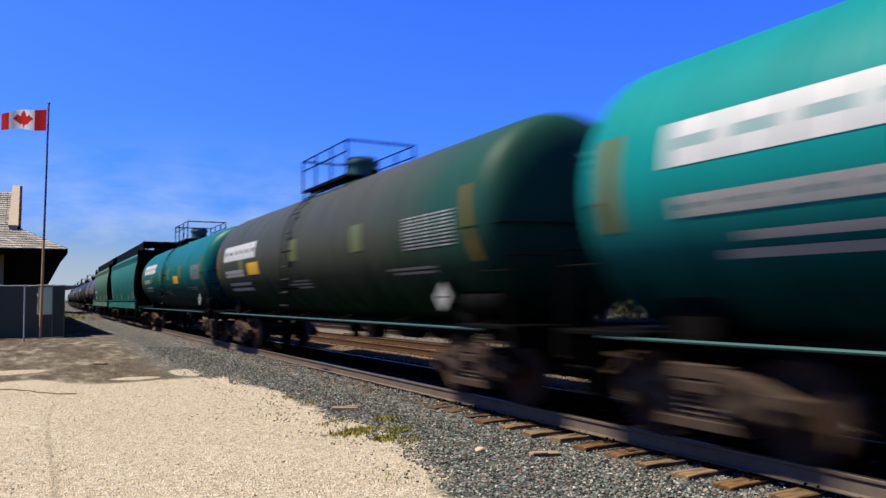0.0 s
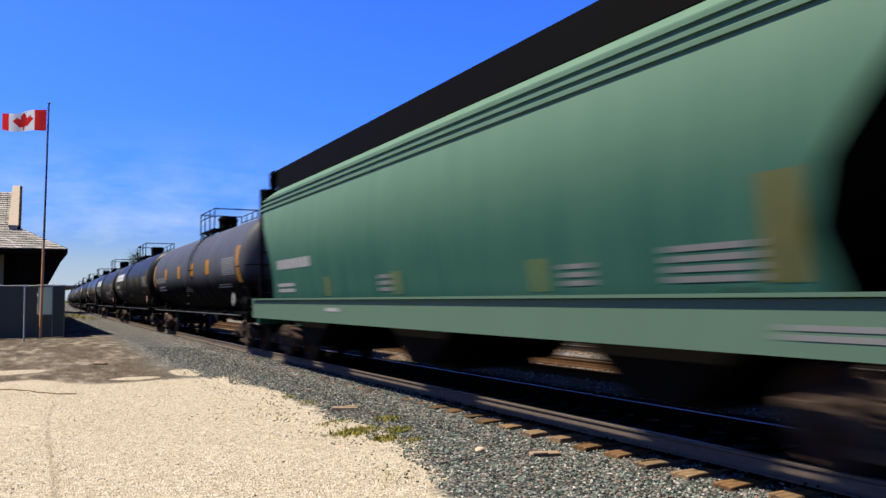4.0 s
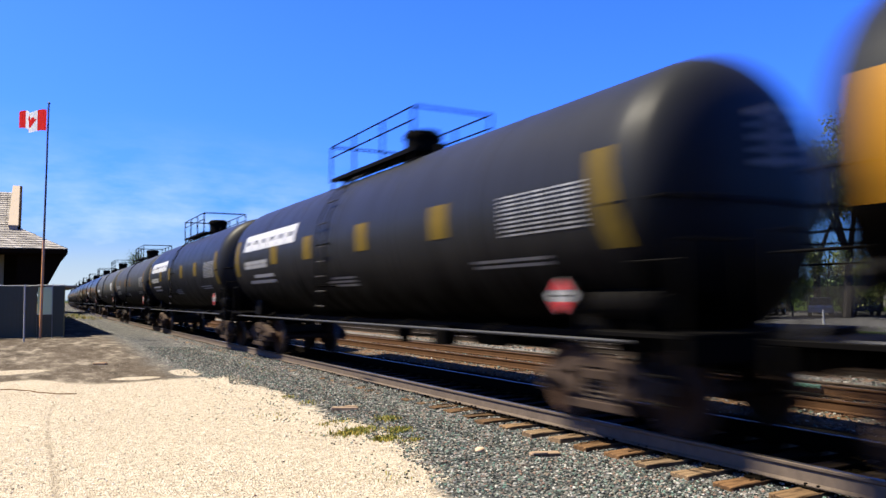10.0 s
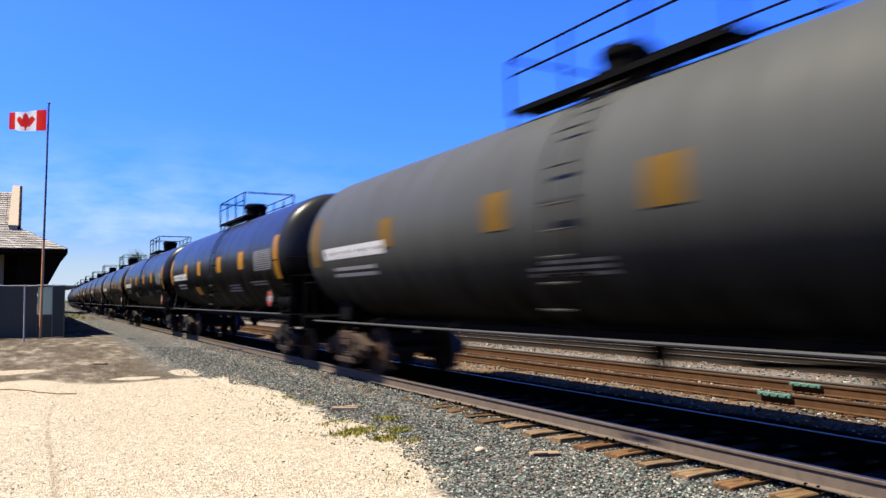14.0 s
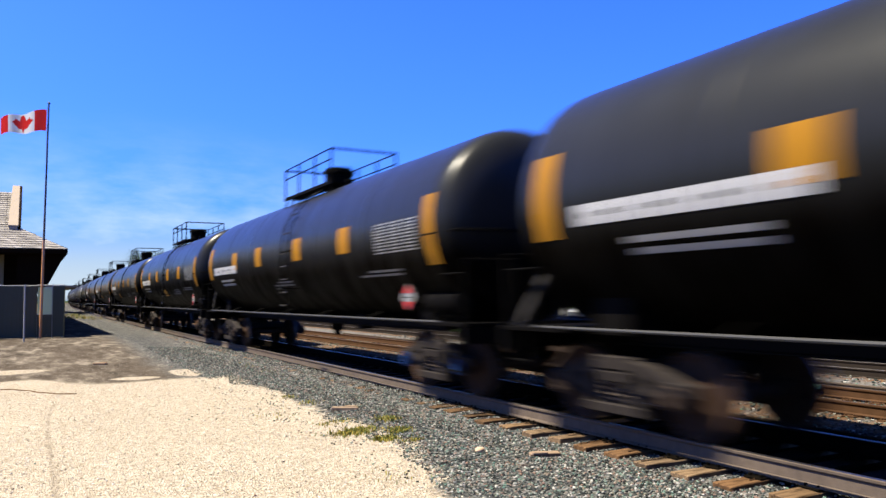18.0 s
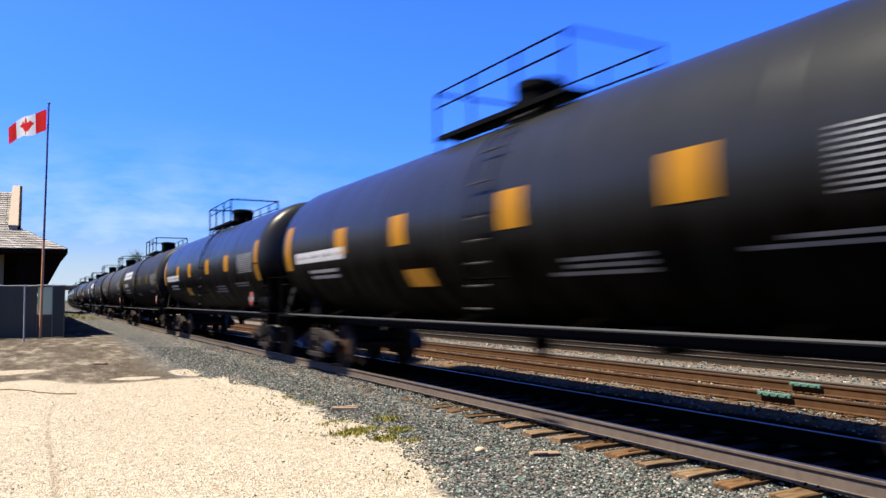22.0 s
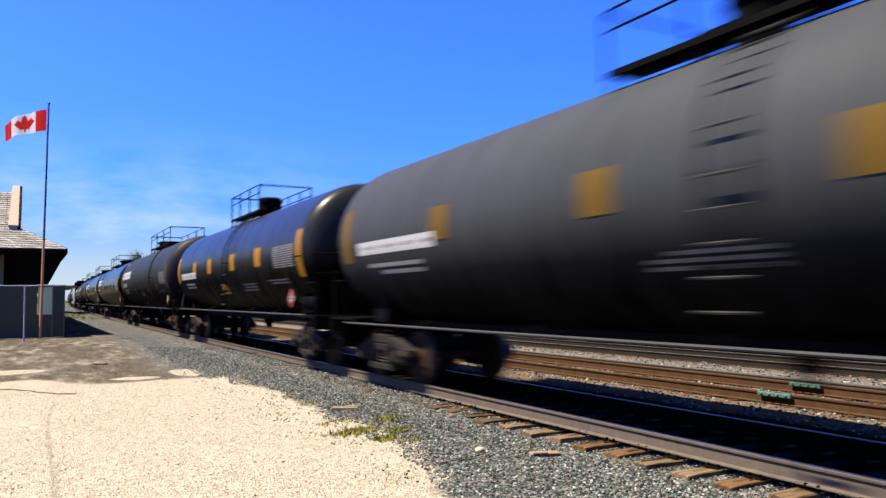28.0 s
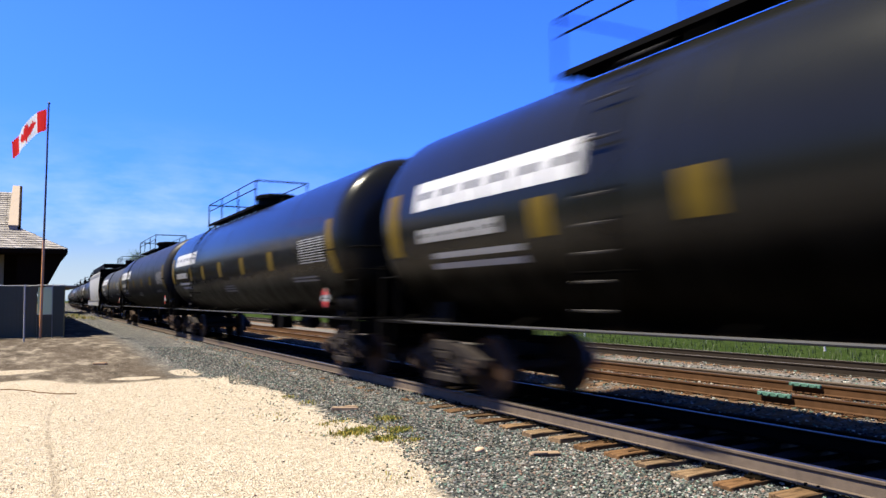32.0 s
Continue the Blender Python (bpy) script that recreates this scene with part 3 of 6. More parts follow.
    piece("air_reservoir", kept("reservoir", reservoir_mesh), car, move(-1.12, -half + 0.25, 1.42))
    piece("outlet_valve", ex["outlet"], car)
    if paint == "navy":
        bm = bmesh.new()
        prism(bm, [(-2.1, 1.12), (0.1, 1.12), (-0.1, 0.94), (-1.9, 0.94)], -0.42, 0.42)
        part("outlet_skid", bm, STEEL, car, bevel=0.02)
    if not wide:
        piece("belly_trough", ex["filler"], car, move(-0.7, 0, 0.0))
        piece("train_line", ex["train_line"], car, move(-0.7, 0, 0.0))
    piece("brake_gear", ex["brake"], car, move(0.3 if paint == "navy" else 0, -half * 0.5, 0.12 if paint == "navy" else 0))
    # markings on the side that faces the platform; e is the rear end of the barrel
    e = half - 0.55
    dz = TANK_Z - 2.57
    n = half - 0.02
    tilt = style["patch"] == "dull"
    stripe = {"orange": ORANGE, "yellow": YELLOW, "dull": DULL, "moss": MOSS}[style["patch"]]
    edge = YELLOW if stripe is MOSS else stripe
    slim = 0.12 if stripe is MOSS else 0.0
    add_mark(car, "end_stripe", skin(e + 0.17 + slim, e + 0.53, 2.15, 3.15), edge, "reflective end stripe")
    lean = 0.08 if stripe is ORANGE else 0.22
    add_mark(car, "end_stripe", skin(-n - 0.22, -n + 0.09 - slim, 2.0, 3.08, slant=lean), edge, "reflective end stripe")
    for d in style["squares"]:
        y = e - d * (2 * half) / 15.9
        add_mark(car, "reflector", skin(y - 0.27, y + 0.27, 2.36, 2.86) if not wide else skin(y - 0.19, y + 0.19, 1.82 if tilt else 2.2, 2.26 if tilt else 2.66, slant=0.24 if tilt else 0.0), stripe)
    if style.get("low"):
        y = e - style["low"] * (2 * half) / 15.9
        add_mark(car, "label_plate", skin(y - 0.42, y + 0.42, 1.68, 1.96), AMBER if style["patch"] == "orange" else GOLD)
    if style.get("gold"):
        y = e - style["gold"] * (2 * half) / 15.9
        add_mark(car, "label_plate", skin(y - 0.55, y + 0.55, 2.17, 2.50), GOLD, "bright yellow label")
    drop = style.get("drop", 0.0)
    if style["name"] == "big":
        reach = style.get("reach", 0.66)
        for k in range(6):
            add_mark(car, "letter_block", letters(e - 0.4 - reach * (k + 1), e - 0.4 - reach * k, 2.80 - drop, 3.24 - drop, 1), WHITE, "white block of lettering")
        add_mark(car, "number_bar", letters(e - 2.7, e - 0.5, 2.32 - drop, 2.52 - drop, 7), FADED)
        add_mark(car, "print_block", lines(e - 3.1, e - 0.55, 1.92 - drop, 2.22 - drop, 2), FADED)
    else:
        add_mark(car, "number_bar", letters(e - 3.1, e - 0.2, 2.27, 2.50, 8), WHITE if style["name"] == "small" else FAINT, "small white lettering, not readable")
        add_mark(car, "print_block", lines(e - 2.6, e - 0.3, 1.92, 2.16, 2), FADED)
    add_mark(car, "data_table", table(-n + 0.42, -n + 2.1, 2.26, 2.80, 3, 10), FADED, "table of small white print")
    add_mark(car, "print_block", lines(-n + 1.2, -n + 3.2, 1.88, 2.02, 2), FAINT)
    add_mark(car, "print_block", lines(-3.7, -2.0, 1.74, 1.98, 3) if style.get("low") else lines(-0.7, 1.0, 1.74, 1.96, 3), FAINT)
    if style.get("sheet"):
        add_mark(car, "white_panel", skin(-n + 0.9, -n + 2.0, 2.30, 2.85, lift=0.008), WHITE, "plain white panel")
    # a diamond placard on its holder, upright beside the running pipe
    red = style.get("red", True)
    diamond = piece("hazard_placard", kept(("placard", red), lambda: placard_mesh(0)), car, move(-1.40, -n + 1.0, 1.51), "white and red hazard placard" if red else "white hazard placard")
    if red:
        piece("placard_band", kept("placard red", lambda: placard_mesh(1)), diamond, Matrix(), "red upper and lower corners")
    piece("placard_bar", kept("placard bar", lambda: placard_mesh(2)), diamond, Matrix())
    piece("placard_holder", kept("placard holder", lambda: placard_mesh(3)), diamond, Matrix())
    if style.get("scrawl"):
        fill, rim = bmesh.new(), bmesh.new()
        for k in range(44):
            y = -6.5 + 0.105 * k
            u = (k % 9) / 8
            crest = 2.02 + 0.20 * math.sin(math.pi * u) ** 0.5 + 0.05 * math.sin(k * 0.9)
            join(fill, skin(y, y + 0.107, 1.60, crest - 0.05 if 0 < u < 1 else crest - 0.3))
            join(rim, skin(y, y + 0.11, crest - 0.05, crest, slant=0.02))
            join(rim, skin(y, y + 0.11, 1.565, 1.60))
            if k % 9 in (3, 4, 6):
                join(rim, skin(y, y + 0.09, 1.72, crest - 0.14, slant=0.12, lift=0.007))
        add_mark(car, "scrawl", fill, FAINT, "grey spray-painted scrawl")
        add_mark(car, "scrawl", rim, FADED, "paler outline of the scrawl")
    # safety wire and small print on the end that faces the camera
    for s in (-1, 1):
        bm = bmesh.new()
        tube(bm, [(-TANK_R - 0.05, s * half, 2.45)] + [(x, s * (half + head_depth(x, 2.5) + 0.07), 2.5) for x in (-1.35, -1.0, -0.5, 0.0, 0.5, 1.0, 1.35)], 0.018, 5)
        part("end_rail_bar", bm, STEEL, car)
    bm = bmesh.new()
    for k in range(5):
        z = 2.95 + 0.14 * k
        for x in (0.06, 0.22, 0.38, 0.54):
            box(bm, (x, -half - head_depth(x, z) - 0.004, z), (0.14, 0.016, 0.07 - 0.02 * (k % 2)))
    part("end_print", bm, FADED, car)["kind"] = "stuff"
    return car


# ---- covered hopper wagons ----
# half width, height and set-back of the sheet's end, up the rounded side
HOPPER_SIDE = [(1.49, 1.5, 1.02), (1.565, 2.0, 1.18), (1.605, 2.5, 1.05), (1.61, 2.9, 0.74), (1.59, 3.3, 0.40), (1.54, 3.7, 0.12), (1.45, 4.12, 0.0)]


def hopper_x(z):
    for (a, za, _), (b, zb, _) in zip(HOPPER_SIDE, HOPPER_SIDE[1:]):
        if z <= zb:
            return a + (b - a) * max(0.0, z - za) / (zb - za)
    return HOPPER_SIDE[-1][0]


def hopper_car(length, body, half_body, name_bar=True):
    car = empty("hopper_car")
    hb = half_body
    bm = bmesh.new()
    outline = [(-x, z, c) for x, z, c in HOPPER_SIDE] + [(-1.05, 4.42, 0.0)]
    outline += [(-x, z, c) for x, z, c in reversed(outline)]
    loops = [[bm.verts.new((x, s * (hb - c), z)) for x, z, c in outline] for s in (-1, 1)]
    n = len(outline)
    for i in range(n - 1):
        bm.faces.new((loops[0][i], loops[0][i + 1], loops[1][i + 1], loops[1][i]))
    part("side_sheet", bm, body, car, smooth_angle=25)
    # sloping end sheets
    for s in (-1, 1):
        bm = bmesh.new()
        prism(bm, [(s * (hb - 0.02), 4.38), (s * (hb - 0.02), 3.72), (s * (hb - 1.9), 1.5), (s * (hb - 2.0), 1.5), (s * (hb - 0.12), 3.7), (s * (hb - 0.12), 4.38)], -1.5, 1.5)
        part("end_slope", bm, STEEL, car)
        for x in (-1.5, 1.5):
            bm = bmesh.new()
            box(bm, (x, s * (hb + 0.12), 2.75), (0.08, 0.10, 3.3))
            for k in range(8):
                rod(bm, (x, s * (hb + 0.18), 1.3 + 0.36 * k), (x * 0.70, s * (hb + 0.18), 1.3 + 0.36 * k), 0.016, 5)
            rod(bm, (x * 0.7, s * (hb + 0.18), 1.2), (x * 0.7, s * (hb + 0.18), 4.2), 0.02, 5)
            part("end_ladder", bm, STEEL, car)
        # the running board's end platform over the ladders
        bm = bmesh.new()
        box(bm, (0, s * (hb + 0.08), 4.85), (2.5, 0.44, 0.06))
        box(bm, (0, s * (hb + 0.27), 4.68), (2.5, 0.05, 0.40))
        part("end_platform", bm, STEEL, car, "black end platform under the roof walk")
        for x in (-1.2, 1.2):
            bm = bmesh.new()
            box(bm, (x, s * (hb + 0.12), 3.2), (0.10, 0.08, 3.2))
            part("end_post", bm, STEEL, car)
        for k in range(5):
            bm = bmesh.new()
            box(bm, (0, s * (hb + 0.12), 1.8 + 0.6 * k), (2.3, 0.05, 0.07))
            part("end_crossbar", bm, STEEL, car)
        bm = bmesh.new()
        box(bm, (0, s * (length / 2 - 1.0), 1.12), (2.9, 0.9, 0.08))
        box(bm, (0, s * (length / 2 - 0.64), 0.98), (2.9, 0.12, 0.30))
        box(bm, (0, s * (length / 2 - 1.0), 0.92), (0.42, 1.8, 0.36))
        part("end_deck", bm, body, car)
        bm = bmesh.new()
        rod(bm, (-0.7, s * (length / 2 - 1.0), 1.45), (0.5, s * (length / 2 - 1.0), 1.45), 0.25, 14)
        rod(bm, (0.6, s * (length / 2 - 0.5), 2.0), (0.6, s * (length / 2 - 0.46), 2.0), 0.28, 16)
        part("brake_gear", bm, STEEL, car, smooth_angle=40)
        piece("coupler", kept("coupler", coupler_mesh), car, Matrix.Translation((0, s * (length / 2 - 0.10), 0)) @ Matrix.Rotation(0 if s > 0 else math.pi, 4, "Z"))
        add_truck(car, s * (length / 2 - 2.0), CAST)
    for x in (-1, 1):
        bm = bmesh.new()
        prism(bm, [(x * 1.60, 1.02), (x * 1.66, 1.02), (x * 1.66, 1.47), (x * 1.60, 1.50)], -hb - 0.35, hb + 0.35, "y")
        part("side_sill", bm, SILLPAINT.get(body.name, body), car)
        bm = bmesh.new()
        box(bm, (x * 1.64, 0, 1.50), (0.14, 2 * hb + 0.5, 0.035))
        part("sill_flange", bm, SILLPAINT.get(body.name, body), car, "lighter worn edge")
        for k, z in enumerate((3.80, 3.93, 4.05)):
            bm = bmesh.new()
            box(bm, (x * (hopper_x(z) + 0.005), 0, z), (0.07, 2 * hb, 0.05))
            part("top_chord", bm, body, car)
        for k in range(2):
            bm = bmesh.new()
            box(bm, (x * 0.72, 0, 4.62), (0.10, 2 * hb - 0.1, 0.05)) if k == 0 else box(bm, (x * 1.15, 0, 4.62), (0.04, 2 * hb - 0.2, 0.54))
            part("roof_walk", bm, STEEL, car, "black running board")
    for k in range(5):
        y = -hb * 0.8 + hb * 0.4 * k
        bm = bmesh.new()
        rod(bm, (0, y, 4.40), (0, y, 4.64), 0.42, 16)
        part("hatch", bm, STEEL, car, smooth_angle=40)
    for k in range(3):
        y = -hb * 0.62 + hb * 0.62 * k
        bm = bmesh.new()
        prism(bm, [(y - 1.7, 1.5), (y + 1.7, 1.5), (y + 0.35, 0.45), (y - 0.35, 0.45)], -1.25, 1.25)
        box(bm, (0, y, 0.40), (1.5, 0.8, 0.12))
        part("discharge_bay", bm, STEEL, car)
    x = 1.660

    def flat(name, y0, y1, z0, z1, mat, count=1, label="", across=1):
        b = bmesh.new()
        for i in range(count):
            a, c = z0 + (z1 - z0) * i / count, z0 + (z1 - z0) * (i + 0.6 if count > 1 else i + 1) / count
            for k in range(across):
                u, v = y0 + (y1 - y0) * k / across, y0 + (y1 - y0) * (k + (0.82 if across > 1 else 1.0)) / across
                rise = [(hopper_x(q) if a > 1.5 else x, q) for q in (a + (c - a) * j / 5 for j in range(6))]
                prism(b, [(-w - 0.006, q) for w, q in rise] + [(-w + 0.004, q) for w, q in reversed(rise)], u, v, "y")
        ob = part(name, b, mat, car, label)
        if count * across > 1:
            ob["kind"] = "stuff"
    if name_bar:
        flat("lettering", hb - 4.0, hb - 1.6, 2.20, 2.42, FADED, 1, "white bar of lettering", 8)
        flat("number_bar", hb - 2.8, hb - 1.6, 1.66, 1.92, FADED, 2)
    else:
        flat("print_block", hb - 2.0, hb - 1.5, 1.7, 2.4, FADED, 5)
    for y in (-hb * 0.45, 0.1, hb * 0.4):
        flat("reflector", y, y + 0.22, 1.56, 1.95, MOSS)
    flat("end_stripe", -hb + 1.32, -hb + 1.54, 1.6, 2.5, YELLOW)
    flat("print_block", -hb + 1.7, -hb + 2.7, 1.62, 2.0, FAINT, 4)
    flat("print_block", -hb * 0.55, -hb * 0.55 + 0.5, 1.62, 1.9, FAINT, 3)
    flat("print_block", hb * 0.05, hb * 0.05 + 0.5, 1.62, 1.95, FAINT, 3)
    flat("print_block", -hb + 0.4, -hb + 1.4, 1.15, 1.30, FAINT, 2)
    flat("print_block", hb * 0.3, hb * 0.3 + 0.7, 1.25, 1.32, FADED)
    return car


# ---- the train: (rear coupler at zero seconds, kind, markings) ----
B = dict(patch="orange", squares=(3.0, 5.6, 8.9, 11.8), low=4.7, name="small")
B4 = dict(B, squares=(2.95, 5.35, 8.6, 11.5), low=4.5)
B6 = dict(B, low=6.0)
B7 = dict(B, low=7.2)
A = dict(patch="yellow", squares=(3.3, 5.8, 8.8, 11.7), name="big", reach=0.76)
M = dict(patch="yellow", squares=(5.6, 8.6, 11.7), name="big")
A2 = dict(patch="yellow", squares=(3.3, 5.8, 8.8, 11.7), name="big", scrawl=True, reach=0.76)
C = dict(patch="yellow", squares=(2.9, 4.8, 7.0, 9.4, 11.8), name="big")
D = dict(patch="dull", squares=(5.45, 7.85, 10.45, 12.75), name="big")
G = dict(patch="moss", squares=(3.2, 5.8, 8.2, 11.0), name="big", gold=10.0, red=False)
G2 = dict(patch="moss", squares=(2.5, 7.4, 11.25), name="big", reach=0.6, drop=0.17, gold=3.75, red=False)
W = dict(patch="dull", squares=(3.0, 6.2, 9.0), name="small", sheet=True)
S = dict(patch="dull", squares=(2.9, 6.1, 8.8), name="faded")
K = dict(patch="orange", squares=(3.0, 6.1, 8.8, 11.4), name="faded", red=False)
TRAIN = [
    (7.4, "cyan", dict(G, drop=0.1)), (25.8, "olive", G2), (44.85, "teal", G), (64.3, SEAFOAM, None), (83.7, SAGE, None), (103.5, "grey", K),
    (123.7, "black", A), (144.0, "black", A2), (162.8, "navy", B), (181.6, "black", A), (200.2, "black", A), (218.95, "slate", S),
    (238.6, "brown", W), (257.0, "navy", B), (276.0, "navy", B), (294.5, "navy", B), (313.0, "navy", dict(B, low=0)), (331.35, "navy", B7),
    (350.1, "navy", B4), (368.6, "navy", B6), (387.0, "navy", B), (405.2, "matt", M), (423.6, "slate", S), (441.6, "matt", M),
    (461.7, "slate", W), (480.1, "navy", B7), (501.8, "matt", D), (524.15, "gloss", C), (545.7, "gloss", C), (567.2, "black", A),
    (585.8, "slate", A), (604.6, HOPGREY, None), (623.2, "black", A), (641.8, "slate", S), (660.4, "black", A), (679.0, "navy", B),
    (697.6, "black", A), (716.2, "slate", S), (734.8, "black", A), (753.4, "navy", B),
]
LABELS = {
    "teal": "teal-green tank wagon with white block lettering", "cyan": "bright teal tank wagon with white block lettering", "olive": "olive-green tank wagon with yellow marks and white lettering",
    "grey": "lavender-grey tank wagon with orange reflector squares", "black": "black tank wagon with white lettering and dull reflectors",
    "matt": "matt black tank wagon with large white lettering", "slate": "sooty dark grey tank wagon with faded lettering",
    "brown": "dusty brown-black tank wagon with a white panel", "navy": "glossy black tank wagon with bright orange reflector squares",
    "gloss": "new shiny black long tank wagon with yellow reflectors",
}
CARS = []
rnd = random.Random(7)
front = -10.8
for rear, paint, style in TRAIN:
    length = rear - front
    if style is None:
        car = hopper_car(length, paint, length / 2 - 1.25, paint is not SEAFOAM)
        label = "seafoam-green covered hopper wagon with a black roof walk" if paint is SEAFOAM else "sage-green covered hopper wagon with white lettering" if paint is SAGE else "pale grey covered hopper wagon"
        tagged(car, label, "hopper wagon", "wagons of the freight train")
    else:
        car = tank_car(length, paint, style, rnd)
        tagged(car, LABELS[paint], "tank wagon", "wagons of the freight train")
    CARS.append((car, (rear + front) / 2))
    front = rear


def run(t):
    """How far the train has come after t seconds."""
    return 15.75 * t + 0.0075 * t * t


def on_track(s):
    slope = BEND * max(0.0, s)
    return pose(line_x(s), s, 0.0, 0, 0, -math.degrees(math.atan(slope)))

# ---- ground ----
def lot_z(y):
    return -0.30 + 0.22 * smooth(16.0, 34.0, y)


def ground_z(x, y):
    """Height of the ground: the gravel lot, the ballast beds and the meadow beyond."""
    u = x - line_x(y)
    lot = lot_z(y)
    if u < -1.9:
        z = lot + (-0.235 - lot) * smooth(-3.4, -1.9, u)
    elif u < 1.7:
        z = -0.243 + 0.068 * smooth(7.5, 12.0, y) * smooth(1.6, 1.1, abs(u)) * smooth(0.70, 0.85, abs(u))
    elif u < 2.7:
        z = -0.235 - 0.07 * smooth(1.7, 2.7, u)
    elif u < 10.6:
        z = -0.305 + 0.052 * smooth(2.7, 3.0, u) * smooth(6.2, 5.7, u) + 0.03 * smooth(7.8, 8.1, u)
    else:
        z = -0.275 - 0.30 * smooth(10.6, 13.0, u) + 0.35 * smooth(20, 60, u)
    bumps = noise.noise((x * 0.6, y * 0.6, 0.0)) * 0.018 + noise.noise((x * 2.3, y * 2.3, 4.0)) * 0.008
    return z + bumps * (1.0 if y < 120 and abs(x) < 60 else 0.3)


def steps(*runs):
    out = []
    for a, b, d in runs:
        k = max(1, round((b - a) / d))
        out += [a + (b - a) * i / k for i in range(k)]
    return out + [runs[-1][1]]


def ground_material():
    n = Net("ground_gravel_dirt_grass")
    geo = n.t.nodes.new("ShaderNodeNewGeometry").outputs["Position"]
    sep = n.t.nodes.new("ShaderNodeSeparateXYZ")
    n.t.links.new(geo, sep.inputs[0])
    X, Y = sep.outputs[0], sep.outputs[1]
    yp = n.math("MAXIMUM", Y, 0.0)
    u = n.math("SUBTRACT", n.math("SUBTRACT", X, TRACK_X), n.math("MULTIPLY", n.math("MULTIPLY", yp, yp), BEND / 2))
    wob = n.math("MULTIPLY", n.math("SUBTRACT", n.noise(0.9, 5, 0.6, geo), 0.5), 1.5)
    fine = n.math("MULTIPLY", n.math("SUBTRACT", n.noise(7.0, 4, 0.7, geo), 0.5), 1.2)
    # pale gravel lot
    near = n.math("MAXIMUM", n.math("SUBTRACT", 9.0, Y), 0.0)
    edge = n.math("SUBTRACT", 4.15, n.math("MULTIPLY", n.math("MULTIPLY", near, near), 0.085))
    dx = n.math("ADD", n.math("SUBTRACT", edge, X), n.math("ADD", n.math("MULTIPLY", wob, 0.55), n.math("MULTIPLY", fine, 0.55)))
    back = n.math("ADD", 17.9, n.math("MULTIPLY", n.step(X, 1.3, 0.1), 1.5))
    dy = n.math("ADD", n.math("SUBTRACT", back, Y), n.math("ADD", n.math("MULTIPLY", wob, 0.5), n.math("MULTIPLY", fine, 0.6)))
    lot = n.math("MULTIPLY", n.step(dx, -0.12, 0.12), n.step(dy, -0.25, 0.25))
    # islands of the same gravel on the trodden earth
    for cx, cy, rx, ry in ((-0.35, 21.5, 0.85, 0.55), (3.45, 19.3, 0.36, 0.9), (2.2, 18.6, 0.5, 0.35)):
        ex, ey = n.math("DIVIDE", n.math("SUBTRACT", X, cx), rx), n.math("DIVIDE", n.math("SUBTRACT", Y, cy), ry)
        away = n.math("ADD", n.math("ADD", n.math("MULTIPLY", ex, ex), n.math("MULTIPLY", ey, ey)), n.math("ADD", n.math("MULTIPLY", wob, 1.0), n.math("MULTIPLY", fine, 1.2)))
        lot = n.math("MAXIMUM", lot, n.math("MULTIPLY", n.step(away, 1.25, 0.75), 0.9))
    peb = n.cells(46.0, geo)
    pebv = n.t.nodes.new("ShaderNodeSeparateColor")
    n.t.links.new(peb, pebv.inputs[0])
    cream = n.ramp(pebv.outputs[0], (0.0, (0.18, 0.138, 0.092)), (0.22, (0.35, 0.288, 0.205)), (0.7, (0.46, 0.396, 0.300)), (1.0, (0.52, 0.47, 0.385)))
    cream = n.mix(n.math("MULTIPLY", n.noise(0.45, 4, 0.6, geo), 0.30), cream, (0.276, 0.228, 0.162))
    cream = n.mix(n.math("MULTIPLY", n.ramp(n.noise(15.0, 3, 0.6, geo), (0.36, 1.0), (0.54, 0.0)), 0.5), cream, (0.225, 0.192, 0.138))
    dark_peb = n.ramp(n.noise(11.0, 3, 0.7, geo), (0.68, 0.0), (0.74, 1.0))
    cream = n.mix(n.math("MULTIPLY", dark_peb, 0.42), cream, (0.12, 0.108, 0.09))
    # a worn line of footsteps in the lot
    bow = n.math("MULTIPLY", n.math("POWER", n.math("MAXIMUM", n.math("SUBTRACT", Y, 11.3), 0.0), 2.0), 0.0125)
    path = n.math("ABSOLUTE", n.math("ADD", n.math("SUBTRACT", n.math("SUBTRACT", X, 0.27), bow), n.math("MULTIPLY", fine, 0.06)))
    cream = n.mix(n.math("MULTIPLY", n.step(path, 0.045, 0.010), n.math("MULTIPLY", n.step(Y, 15.6, 14.6), n.math("MULTIPLY", n.ramp(n.noise(5.0, 3, 0.6, geo), (0.32, 0.1), (0.55, 1.0)), 0.55))), cream, (0.18, 0.15, 0.108))
    # trodden earth by the station
    dirt = n.ramp(n.noise(1.6, 7, 0.65, geo, (1.7, 0.55, 1)), (0.30, (0.032, 0.026, 0.020)), (0.50, (0.088, 0.073, 0.056)), (0.66, (0.200, 0.170, 0.132)))
    dirt = n.mix(n.math("MULTIPLY", n.ramp(n.noise(0.45, 5, 0.65, geo, (1.5, 0.45, 1)), (0.42, 0.0), (0.58, 1.0)), 0.75), dirt, (0.050, 0.039, 0.029))
    dirt = n.mix(n.math("MULTIPLY", n.ramp(n.noise(26.0, 2, 0.5, geo), (0.62, 0.0), (0.70, 1.0)), 0.6), dirt, (0.276, 0.252, 0.216))
    # crushed-stone ballast
    st = n.t.nodes.new("ShaderNodeSeparateColor")
    n.t.links.new(n.cells(20.0, geo), st.inputs[0])
